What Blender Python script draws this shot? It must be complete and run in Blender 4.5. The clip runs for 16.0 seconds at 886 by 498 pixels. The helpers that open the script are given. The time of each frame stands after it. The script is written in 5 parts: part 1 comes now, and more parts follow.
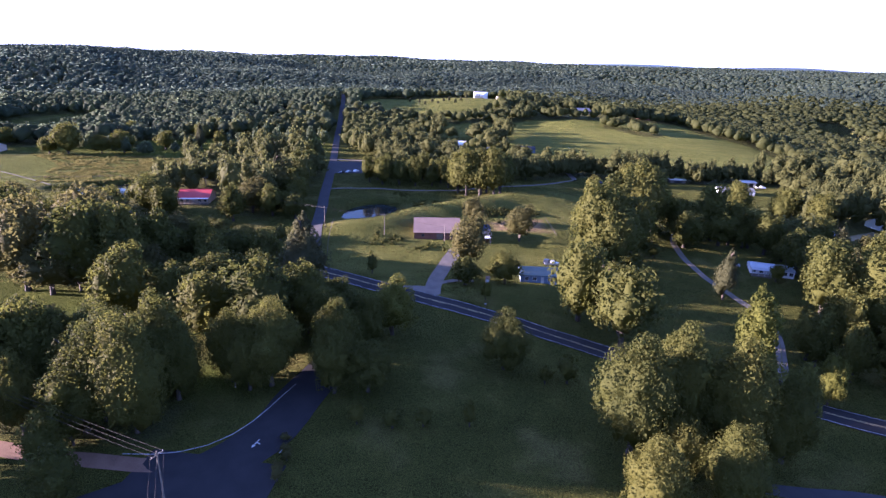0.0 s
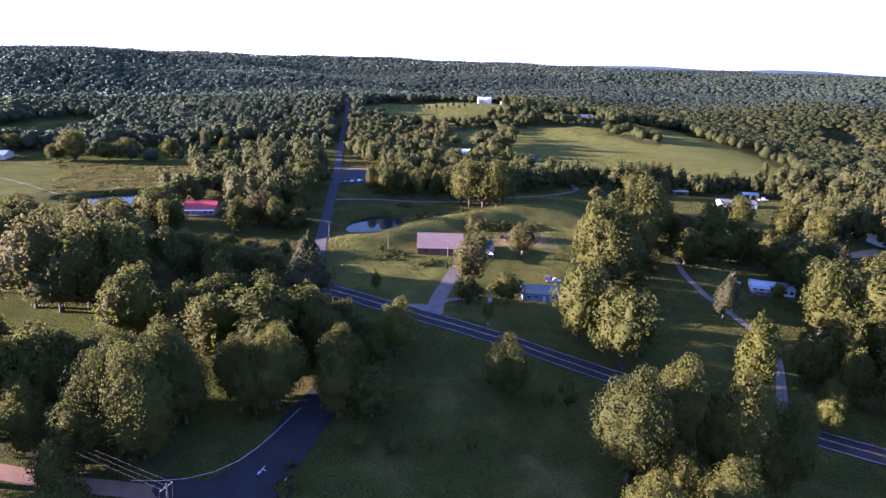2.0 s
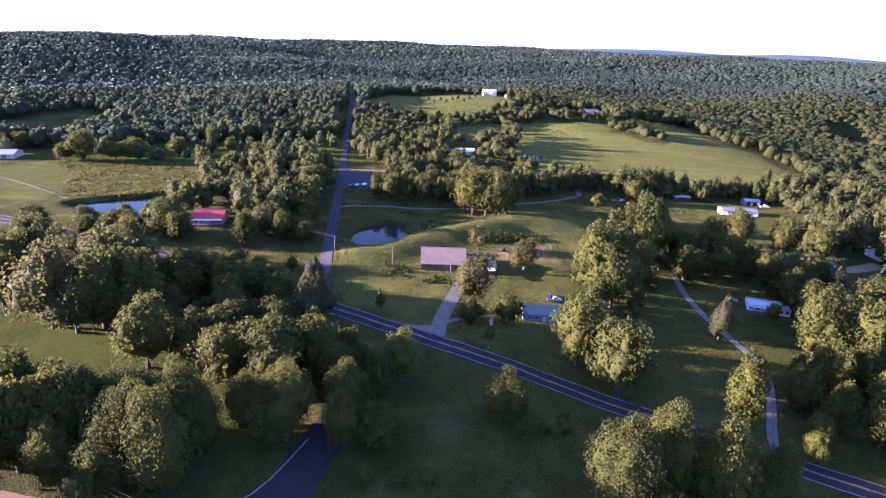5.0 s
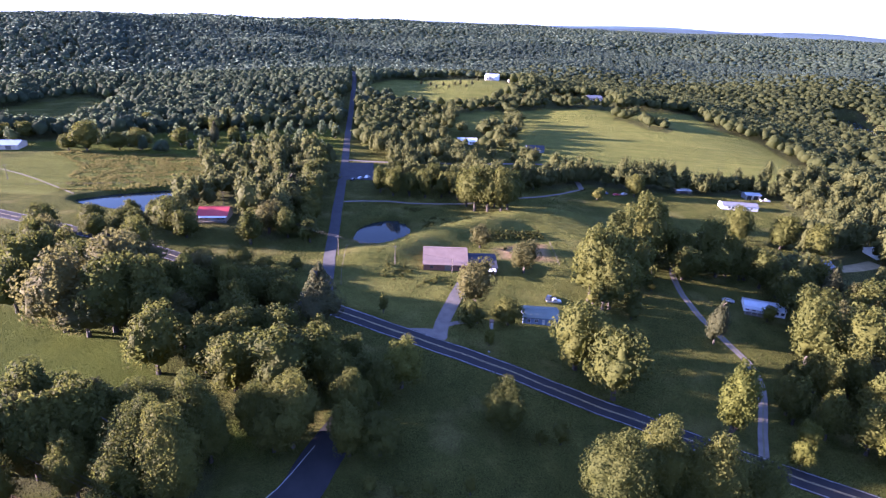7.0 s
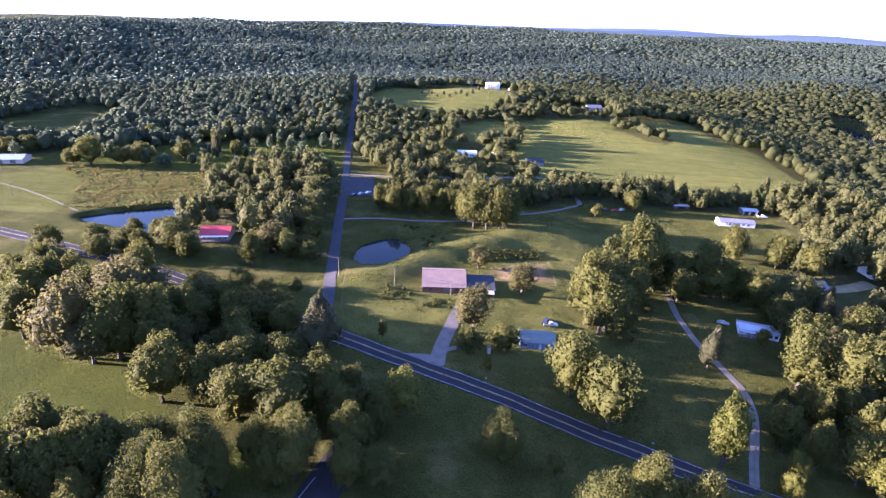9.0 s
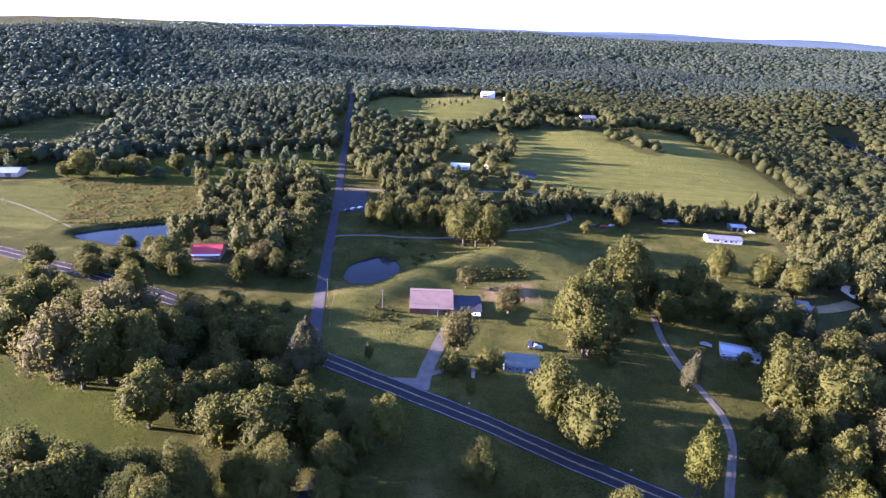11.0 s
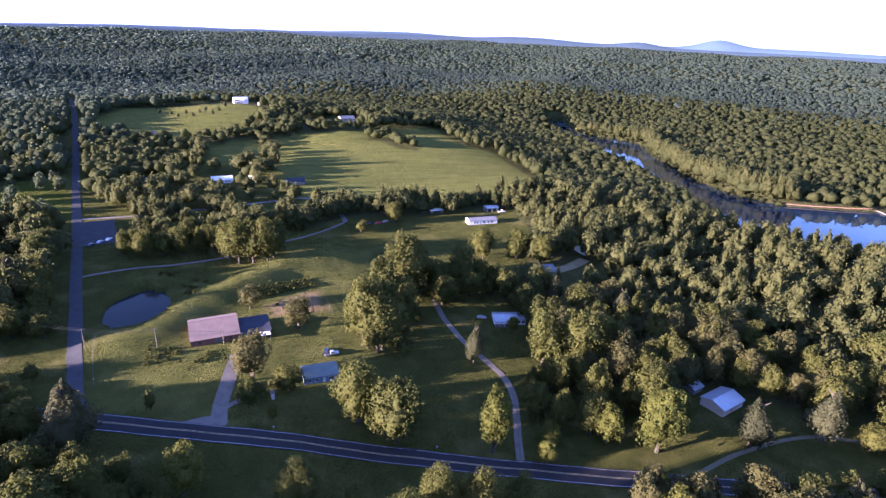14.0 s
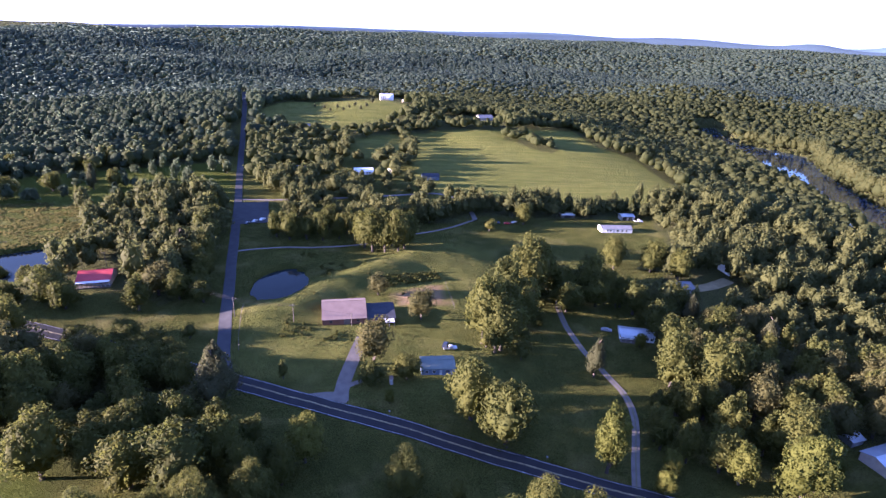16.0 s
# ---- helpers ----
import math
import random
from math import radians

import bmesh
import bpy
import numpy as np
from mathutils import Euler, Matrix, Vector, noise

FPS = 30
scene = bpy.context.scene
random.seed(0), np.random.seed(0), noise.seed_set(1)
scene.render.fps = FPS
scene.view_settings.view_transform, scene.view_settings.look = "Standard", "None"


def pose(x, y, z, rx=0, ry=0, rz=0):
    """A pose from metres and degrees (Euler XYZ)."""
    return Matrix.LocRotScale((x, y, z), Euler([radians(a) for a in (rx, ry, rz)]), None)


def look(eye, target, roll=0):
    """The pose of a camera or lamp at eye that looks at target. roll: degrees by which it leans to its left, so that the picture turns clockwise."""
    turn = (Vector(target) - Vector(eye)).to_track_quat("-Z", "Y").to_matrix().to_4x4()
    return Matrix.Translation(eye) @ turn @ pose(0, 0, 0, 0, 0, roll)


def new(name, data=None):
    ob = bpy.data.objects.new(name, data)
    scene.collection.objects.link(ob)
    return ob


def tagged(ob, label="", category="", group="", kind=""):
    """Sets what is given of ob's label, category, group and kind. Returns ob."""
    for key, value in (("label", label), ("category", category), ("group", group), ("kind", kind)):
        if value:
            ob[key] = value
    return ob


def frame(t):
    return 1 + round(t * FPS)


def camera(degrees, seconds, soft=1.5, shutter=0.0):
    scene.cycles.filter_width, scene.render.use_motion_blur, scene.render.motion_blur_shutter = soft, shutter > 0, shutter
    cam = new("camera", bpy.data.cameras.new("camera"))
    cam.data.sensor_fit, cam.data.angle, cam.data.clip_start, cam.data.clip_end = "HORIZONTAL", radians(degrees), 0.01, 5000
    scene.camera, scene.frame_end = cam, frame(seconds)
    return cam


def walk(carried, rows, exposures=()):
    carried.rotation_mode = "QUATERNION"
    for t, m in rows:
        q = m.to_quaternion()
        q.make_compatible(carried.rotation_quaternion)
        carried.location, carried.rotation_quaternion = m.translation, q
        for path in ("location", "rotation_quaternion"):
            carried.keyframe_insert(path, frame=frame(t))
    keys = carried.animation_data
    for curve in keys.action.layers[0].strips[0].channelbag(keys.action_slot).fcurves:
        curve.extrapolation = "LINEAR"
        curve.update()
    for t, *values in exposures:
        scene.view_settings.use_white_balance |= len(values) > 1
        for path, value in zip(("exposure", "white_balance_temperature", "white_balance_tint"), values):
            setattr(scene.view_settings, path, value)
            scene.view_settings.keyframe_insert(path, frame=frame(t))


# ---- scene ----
cam = camera(76.8, 16.0, soft=1.35)
PATH = [
    (0, (-1.266, 0.315, 65.752), (-1.388, 2.21, 65.125), 1.8),
    (0.5, (-1.381, 0.292, 66.674), (-1.507, 2.187, 66.046), 1.9),
    (1, (-1.416, 0.302, 68.171), (-1.543, 2.196, 67.542), 2.0),
    (1.5, (-1.491, 0.366, 69.92), (-1.621, 2.26, 69.292), 2.1),
    (2, (-1.582, 0.306, 72.124), (-1.714, 2.2, 71.496), 2.1),
    (2.5, (-1.596, 0.391, 74.357), (-1.733, 2.285, 73.728), 2.2),
    (3, (-1.636, 0.45, 76.672), (-1.774, 2.344, 76.043), 2.3),
    (3.5, (-1.801, 0.55, 79.031), (-1.941, 2.444, 78.402), 2.4),
    (6, (-2.079, 0.069, 90.499), (-2.219, 1.92, 89.756), 2.6),
    (6.5, (-2.237, 0.236, 92.849), (-2.377, 2.081, 92.092), 2.7),
    (7, (-2.193, 0.31, 95.231), (-2.336, 2.155, 94.472), 2.6),
    (7.5, (-2.173, 0.361, 97.394), (-2.318, 2.207, 96.637), 2.7),
    (8, (-2.017, 0.369, 99.8), (-2.163, 2.215, 99.043), 2.7),
    (8.5, (-1.75, 0.429, 102.356), (-1.898, 2.274, 101.599), 2.6),
    (11, (2.699, 1.123, 113.912), (2.555, 2.971, 113.161), 2.8),
    (11.5, (5.471, -0.535, 116.337), (5.703, 1.31, 115.601), 2.6),
    (12, (3.103, -1.427, 117.955), (3.776, 0.315, 117.238), 2.7),
    (12.5, (2.497, -1.465, 118.175), (3.238, 0.249, 117.46), 2.7),
    (13, (2.431, -1.468, 118.239), (3.18, 0.243, 117.524), 2.7),
    (13.5, (1.554, -1.102, 117.724), (2.246, 0.632, 117.007), 2.6),
    (14, (2.341, -1.017, 117.636), (2.96, 0.743, 116.916), 2.6),
    (14.5, (1.006, -0.438, 117.105), (1.42, 1.379, 116.378), 2.7),
    (15, (1.883, 0.634, 116.656), (2.03, 2.487, 115.918), 2.6),
    (15.5, (2.667, 0.469, 116.707), (2.768, 2.325, 115.968), 2.5),
    (16, (2.483, 0.429, 116.903), (2.663, 2.279, 116.166), 2.6),
]
KELVIN, TINT = 4930, 51
walk(cam, [(t, look(eye, target, roll)) for t, eye, target, roll in PATH],
     [(t, ev, KELVIN, TINT) for t, ev in ((0, 3.06), (3.5, 3.14), (6, 3.36), (8.5, 3.58), (11, 3.46), (12.5, 3.20), (14.5, 3.12), (16, 3.26))])

# ---------------------------------------------------------------- light
SUN_EL, SUN_AZ = 10.2, 2.5          # degrees; the light travels towards SUN_AZ, counted from +x to +y
world = bpy.data.worlds.new("evening_sky")
scene.world = world
world.use_nodes = True
wn = world.node_tree.nodes
sky = wn.new("ShaderNodeTexSky")
sky.sky_type = "NISHITA"
sky.sun_disc = False
sky.sun_elevation = radians(SUN_EL)
sky.sun_rotation = radians(-90 - SUN_AZ)
sky.air_density, sky.dust_density, sky.ozone_density = 1.0, 0.5, 2.6
# thin high haze and cloud, thicker towards the horizon
wl = world.node_tree.links
coord = wn.new("ShaderNodeTexCoord").outputs["Generated"]
split = wn.new("ShaderNodeSeparateXYZ")
wl.new(coord, split.inputs[0])
stretch = wn.new("ShaderNodeMapping")
stretch.inputs["Scale"].default_value = (1.6, 1.6, 7.0)
wl.new(coord, stretch.inputs["Vector"])
cloud = wn.new("ShaderNodeTexNoise")
cloud.inputs["Scale"].default_value, cloud.inputs["Detail"].default_value = 1.7, 6
wl.new(stretch.outputs[0], cloud.inputs["Vector"])
low = wn.new("ShaderNodeMapRange")
for key, v in (("From Min", 0.0), ("From Max", 0.11), ("To Min", 0.86), ("To Max", 0.12)):
    low.inputs[key].default_value = v
wl.new(split.outputs["Z"], low.inputs["Value"])
puff = wn.new("ShaderNodeMapRange")
for key, v in (("From Min", 0.46), ("From Max", 0.66), ("To Min", 0.0), ("To Max", 0.06)):
    puff.inputs[key].default_value = v
wl.new(cloud.outputs["Fac"], puff.inputs["Value"])
veil = wn.new("ShaderNodeMath")
veil.operation = "MAXIMUM"
wl.new(low.outputs[0], veil.inputs[0])
wl.new(puff.outputs[0], veil.inputs[1])
haze = wn.new("ShaderNodeMix")
haze.data_type = "RGBA"
haze.inputs[7].default_value = (2.95, 3.3, 4.1, 1)
wl.new(veil.outputs[0], haze.inputs[0])
wl.new(sky.outputs[0], haze.inputs[6])
wl.new(haze.outputs[2], wn["Background"].inputs["Color"])
wn["Background"].inputs["Strength"].default_value = 0.063
sun = new("sun", bpy.data.lights.new("sun", "SUN"))
sun.data.energy, sun.data.angle, sun.data.color = 5.2, radians(0.6), (1.0, 0.77, 0.47)
a, e = radians(SUN_AZ), radians(SUN_EL)
sun.matrix_world = look((0, 0, 400), (100 * math.cos(a) * math.cos(e), 100 * math.sin(a) * math.cos(e), 400 - 100 * math.sin(e)))

# ---------------------------------------------------------------- materials


def material(name, rough=0.8, metal=0.0, spec=0.3):
    m = bpy.data.materials.new(name)
    m.use_nodes = True
    n, l = m.node_tree.nodes, m.node_tree.links
    b = n["Principled BSDF"]
    b.inputs["Roughness"].default_value, b.inputs["Metallic"].default_value = rough, metal
    b.inputs["Specular IOR Level"].default_value = spec
    return m, n, l, b


def noise_node(n, l, coord, scale, detail=4.0):
    x = n.new("ShaderNodeTexNoise")
    x.inputs["Scale"].default_value, x.inputs["Detail"].default_value = scale, detail
    l.new(coord, x.inputs["Vector"])
    return x.outputs["Fac"]


def ramp_node(n, l, fac, stops):
    r = n.new("ShaderNodeValToRGB")
    els = r.color_ramp.elements
    while len(els) < len(stops):
        els.new(0.5)
    for el, (p, c) in zip(els, stops):
        el.position, el.color = p, (*c, 1)
    l.new(fac, r.inputs["Fac"])
    return r.outputs["Color"]


def mix_node(n, l, fac, a, b, mode="MIX"):
    x = n.new("ShaderNodeMix")
    x.data_type, x.blend_type = "RGBA", mode
    for sock, v in ((x.inputs[0], fac), (x.inputs[6], a), (x.inputs[7], b)):
        if isinstance(v, (int, float)):
            sock.default_value = v
        elif isinstance(v, tuple):
            sock.default_value = (*v, 1)
        else:
            l.new(v, sock)
    return x.outputs[2]


def bump_node(n, l, b, height, strength, distance):
    x = n.new("ShaderNodeBump")
    x.inputs["Strength"].default_value, x.inputs["Distance"].default_value = strength, distance
    l.new(height, x.inputs["Height"])
    l.new(x.outputs[0], b.inputs["Normal"])


def surface(name, dark, light, scale=1.0, rough=0.85, metal=0.0, fine=12.0, bump=0.2, spec=0.3):
    """A surface that varies at two scales between two colours."""
    m, n, l, b = material(name, rough, metal, spec)
    pos = n.new("ShaderNodeNewGeometry").outputs["Position"]
    big, small = noise_node(n, l, pos, scale), noise_node(n, l, pos, scale * fine, 6)
    both = mix_node(n, l, 0.45, big, small)
    l.new(ramp_node(n, l, both, ((0.3, dark), (0.7, light))), b.inputs["Base Color"])
    bump_node(n, l, b, small, bump, 0.03)
    return m


def foliage(name, dark, mid, light, tree_scale=0.09, leafy=0.26, thin=0.54, relief=0.5):
    """Leaves: differing from leaf to leaf, from limb to limb and from tree to tree."""
    m, n, l, b = material(name, 0.75, 0.0, 0.12)
    geo = n.new("ShaderNodeNewGeometry")
    patch = noise_node(n, l, geo.outputs["Position"], tree_scale, 3)
    leaf = geo.outputs["Random Per Island"]
    own = n.new("ShaderNodeObjectInfo").outputs["Random"]
    fac = mix_node(n, l, leafy, patch, leaf)
    fac = mix_node(n, l, 0.36, fac, own)
    fine = noise_node(n, l, geo.outputs["Position"], 1.7, 6)
    fac = mix_node(n, l, 0.30, fac, fine)
    col = ramp_node(n, l, fac, ((0.22, dark), (0.5, mid), (0.78, light)))
    l.new(col, b.inputs["Base Color"])
    bump_node(n, l, b, fine, relief, 0.35)
    tr = n.new("ShaderNodeBsdfTranslucent")
    l.new(col, tr.inputs["Color"])
    mx = n.new("ShaderNodeMixShader")
    mx.inputs[0].default_value = thin
    l.new(b.outputs[0], mx.inputs[1])
    l.new(tr.outputs[0], mx.inputs[2])
    l.new(mx.outputs[0], n["Material Output"].inputs["Surface"])
    return m


LEAF = foliage("oak_leaves", (0.047, 0.056, 0.015), (0.080, 0.086, 0.018), (0.106, 0.105, 0.022))
LEAF_DRY = foliage("dry_oak_leaves", (0.050, 0.052, 0.018), (0.084, 0.082, 0.026), (0.116, 0.107, 0.034))
LEAF_YELLOW = foliage("turning_leaves", (0.048, 0.058, 0.011), (0.097, 0.105, 0.018), (0.151, 0.149, 0.030))
NEEDLE = foliage("pine_needles", (0.035, 0.040, 0.019), (0.063, 0.068, 0.030), (0.097, 0.096, 0.040))
WOODS = foliage("mixed_woods", (0.058, 0.071, 0.027), (0.093, 0.106, 0.036), (0.138, 0.140, 0.046), 0.055, 0.20, 0.74, 0.3)
MIXED_WOODS = foliage("near_mixed_leaves", (0.057, 0.066, 0.022), (0.090, 0.096, 0.029), (0.130, 0.126, 0.037), 0.055, 0.24, 0.58, 0.4)
# hill and ridge leaves: distance haze painted in as a paler, bluer colour
HAZED_HILL_WOODS = foliage("haze_tinted_hill_leaves", (0.092, 0.128, 0.094), (0.114, 0.152, 0.108), (0.136, 0.168, 0.116), 0.013, 0.06, 0.82, 0.1)
# bluer copy of the woods' leaves, haze put into the colour
HAZED_WOODS = foliage("haze_tinted_leaves", (0.064, 0.088, 0.052), (0.086, 0.112, 0.060), (0.112, 0.134, 0.068), 0.03, 0.10, 0.76, 0.2)
LONG_GRASS = foliage("long_grass", (0.060, 0.066, 0.020), (0.110, 0.106, 0.030), (0.185, 0.160, 0.050), 0.05)
BARK = surface("bark", (0.025, 0.021, 0.016), (0.07, 0.058, 0.044), 1.5, bump=0.6)
ASPHALT = surface("asphalt", (0.022, 0.022, 0.024), (0.037, 0.036, 0.037), 0.25, spec=0.06, rough=0.92, fine=40)
CHIPSEAL = surface("worn_chipseal", (0.038, 0.039, 0.042), (0.062, 0.062, 0.064), 0.3, spec=0.06, rough=0.95, fine=30)
GRAVEL = surface("gravel", (0.088, 0.078, 0.066), (0.175, 0.157, 0.136), 0.35, rough=0.95, fine=40, bump=0.5)
DIRT = surface("red_dirt", (0.12, 0.070, 0.045), (0.23, 0.145, 0.095), 0.3, rough=0.95, fine=20, bump=0.5)
PAINT_WHITE = surface("road_paint", (0.26, 0.26, 0.25), (0.60, 0.60, 0.58), 0.6)
PAINT_YELLOW = surface("yellow_road_paint", (0.40, 0.33, 0.16), (0.58, 0.50, 0.28), 0.6)
WALL_WHITE = surface("white_siding", (0.62, 0.62, 0.60), (0.80, 0.80, 0.78), 0.5)
WALL_BROWN = surface("brown_boards", (0.10, 0.045, 0.03), (0.19, 0.09, 0.06), 0.6)
WALL_TAN = surface("tan_siding", (0.35, 0.28, 0.21), (0.50, 0.42, 0.33), 0.5)
WALL_BLUE = surface("blue_grey_siding", (0.09, 0.125, 0.19), (0.15, 0.19, 0.26), 0.5)
ROOF_PINK = surface("faded_red_metal_roof", (0.14, 0.098, 0.080), (0.22, 0.160, 0.132), 0.25, rough=0.7, fine=9)
ROOF_GREY = surface("grey_shingles", (0.10, 0.105, 0.12), (0.18, 0.185, 0.20), 0.4, fine=14)
ROOF_SILVER = surface("bare_metal_roof", (0.36, 0.39, 0.43), (0.50, 0.53, 0.56), 0.3, rough=0.42, metal=0.5, fine=9)
ROOF_RED = surface("red_metal_roof", (0.36, 0.035, 0.04), (0.50, 0.07, 0.07), 0.3, rough=0.5)
ROOF_DARK = surface("dark_blue_roof", (0.030, 0.033, 0.042), (0.058, 0.062, 0.074), 0.4, rough=0.95, spec=0.05)
ROOF_BLUE = surface("grey_green_metal_roof", (0.105, 0.130, 0.118), (0.175, 0.200, 0.182), 0.3, rough=0.85, spec=0.1)
DRY_GRASS = surface("dry_tan_grass", (0.13, 0.115, 0.055), (0.26, 0.22, 0.12), 0.35, rough=0.95, fine=25, bump=0.5)
VERGE = surface("worn_verge_grass", (0.085, 0.082, 0.045), (0.15, 0.135, 0.08), 0.8)
WOOD = surface("weathered_wood", (0.08, 0.068, 0.055), (0.17, 0.145, 0.12), 1.2)
DOCK_WOOD = surface("pale_dock_boards", (0.35, 0.28, 0.22), (0.52, 0.44, 0.36), 0.8)
METAL_GREY = surface("galvanised_metal", (0.30, 0.30, 0.31), (0.45, 0.45, 0.46), 1.0, rough=0.45, metal=0.7)
RUBBER = surface("tyre_rubber", (0.012, 0.012, 0.012), (0.03, 0.03, 0.03), 3.0)
CAR_WHITE = surface("white_car_paint", (0.68, 0.68, 0.68), (0.78, 0.78, 0.78), 1.0, rough=0.25, spec=0.5, bump=0.0)
CAR_DARK = surface("dark_car_paint", (0.02, 0.025, 0.035), (0.04, 0.045, 0.06), 1.0, rough=0.25, spec=0.5, bump=0.0)
CAR_SILVER = surface("silver_car_paint", (0.35, 0.36, 0.38), (0.48, 0.49, 0.50), 1.0, rough=0.3, metal=0.5, bump=0.0)
CAR_RED = surface("red_car_paint", (0.25, 0.02, 0.02), (0.36, 0.03, 0.03), 1.0, rough=0.3, spec=0.5, bump=0.0)


def glass():
    m, n, l, b = material("window_glass", 0.06, 0.0, 0.5)
    pos = n.new("ShaderNodeNewGeometry").outputs["Position"]
    l.new(ramp_node(n, l, noise_node(n, l, pos, 0.6), ((0.3, (0.015, 0.018, 0.022)), (0.7, (0.04, 0.045, 0.05)))), b.inputs["Base Color"])
    return m


def water(name, deep, scale, shine):
    m, n, l, b = material(name, 0.04, 0.0, shine)
    pos = n.new("ShaderNodeNewGeometry").outputs["Position"]
    l.new(ramp_node(n, l, noise_node(n, l, pos, 0.03), ((0.3, deep), (0.7, tuple(1.5 * c for c in deep)))), b.inputs["Base Color"])
    bump_node(n, l, b, noise_node(n, l, pos, scale, 3), 0.07, 0.05)
    return m


GLASS = glass()
RIVER = water("river_water", (0.012, 0.022, 0.035), 0.5, 0.22)
POND = water("pond_water", (0.012, 0.016, 0.016), 0.9, 0.07)


def ground_material():
    """Meadow grass with mown hay, worn lawn, bare earth and woodland floor where the attributes say so. Hay also
    lightens the sunlit yard.
    """
    m, n, l, b = material("meadow", 0.95, 0.0, 0.02)
    pos = n.new("ShaderNodeNewGeometry").outputs["Position"]
    big, mid, small = noise_node(n, l, pos, 0.022, 4), noise_node(n, l, pos, 0.13, 7), noise_node(n, l, pos, 2.1, 10)
    v = mix_node(n, l, 0.6, big, mid)
    v = mix_node(n, l, 0.3, v, small)
    col = ramp_node(n, l, v, ((0.30, (0.013, 0.015, 0.005)), (0.5, (0.033, 0.035, 0.009)), (0.70, (0.102, 0.094, 0.025))))
    dry = ramp_node(n, l, noise_node(n, l, pos, 0.06, 6), ((0.54, (0, 0, 0)), (0.70, (0.75, 0.75, 0.75))))
    col = mix_node(n, l, dry, col, ramp_node(n, l, small, ((0.3, (0.070, 0.064, 0.024)), (0.7, (0.175, 0.150, 0.056)))))
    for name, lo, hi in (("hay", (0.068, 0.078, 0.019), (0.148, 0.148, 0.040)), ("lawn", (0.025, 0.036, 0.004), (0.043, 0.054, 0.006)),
                         ("litter", (0.024, 0.026, 0.014), (0.056, 0.054, 0.028)), ("earth", (0.16, 0.10, 0.06), (0.30, 0.20, 0.13))):
        at = n.new("ShaderNodeAttribute")
        at.attribute_name = name
        col = mix_node(n, l, at.outputs["Fac"], col, ramp_node(n, l, v, ((0.35, lo), (0.65, hi))))
    # faint swaths that the mower left across the hay field
    rows = n.new("ShaderNodeMapping")
    rows.inputs["Rotation"].default_value, rows.inputs["Scale"].default_value = (0, 0, 0.12), (0.012, 0.30, 0.0)
    l.new(pos, rows.inputs["Vector"])
    swath = ramp_node(n, l, noise_node(n, l, rows.outputs[0], 1.0, 3), ((0.36, (0.72, 0.78, 0.74)), (0.60, (1.16, 1.10, 1.06))))
    hay = n.new("ShaderNodeAttribute")
    hay.attribute_name = "hay"
    col = mix_node(n, l, hay.outputs["Fac"], col, swath, "MULTIPLY")
    l.new(col, b.inputs["Base Color"])
    # blades of grass stand every way and catch a low sun
    blades = n.new("ShaderNodeTexNoise")
    blades.inputs["Scale"].default_value, blades.inputs["Detail"].default_value = 6.5, 3
    l.new(pos, blades.inputs["Vector"])
    tilt = n.new("ShaderNodeVectorMath")
    tilt.operation = "MULTIPLY_ADD"
    tilt.inputs[1].default_value, tilt.inputs[2].default_value = (9.0, 9.0, 0.6), (-4.5, -4.5, 0.12)
    l.new(blades.outputs["Color"], tilt.inputs[0])
    level = n.new("ShaderNodeVectorMath")
    level.operation = "NORMALIZE"
    l.new(tilt.outputs[0], level.inputs[0])
    l.new(level.outputs[0], b.inputs["Normal"])
    b.inputs["Sheen Weight"].default_value, b.inputs["Sheen Roughness"].default_value = 0.24, 0.45
    b.inputs["Sheen Tint"].default_value = (0.52, 0.58, 0.12, 1)
    return m


MEADOW = ground_material()

# ---------------------------------------------------------------- helpers


def part(name, bm, mat, parent, label=""):
    me = bpy.data.meshes.new(name)
    bm.to_mesh(me)
    bm.free()
    me.materials.append(mat)
    ob = new(name, me)
    ob.parent = parent
    return tagged(ob, label)


def box(bm, x0, x1, y0, y1, z0, z1, bevel=0.0):
    r = bmesh.ops.create_cube(bm, size=1, matrix=Matrix.LocRotScale(((x0 + x1) / 2, (y0 + y1) / 2, (z0 + z1) / 2), None, (x1 - x0, y1 - y0, z1 - z0)))
    if bevel:
        edges = list({e for v in r["verts"] for e in v.link_edges})
        bmesh.ops.bevel(bm, geom=edges, offset=bevel, segments=1, affect="EDGES")
    return bm


def a_box(*size, bevel=0.0):
    return box(bmesh.new(), *size, bevel=bevel)


def rod(bm, a, b, r0, r1, sides=8):
    a, b = Vector(a), Vector(b)
    m = Matrix.Translation((a + b) / 2) @ (b - a).to_track_quat("Z", "Y").to_matrix().to_4x4()
    bmesh.ops.create_cone(bm, cap_ends=True, segments=sides, radius1=r0, radius2=r1, depth=(b - a).length, matrix=m)
    return bm


def mesh_arrays(name, verts, faces, mat, smooth=False):
    """A mesh from arrays: faces all with the same number of corners."""
    me = bpy.data.meshes.new(name)
    k = faces.shape[1]
    me.vertices.add(len(verts))
    me.vertices.foreach_set("co", np.ascontiguousarray(verts, np.float32).ravel())
    me.loops.add(faces.size)
    me.loops.foreach_set("vertex_index", np.ascontiguousarray(faces, np.int32).ravel())
    me.polygons.add(len(faces))
    me.polygons.foreach_set("loop_start", np.arange(0, faces.size, k, dtype=np.int32))
    if smooth:
        me.polygons.foreach_set("use_smooth", np.ones(len(faces), bool))
    me.materials.append(mat)
    me.update(calc_edges=True)
    return me


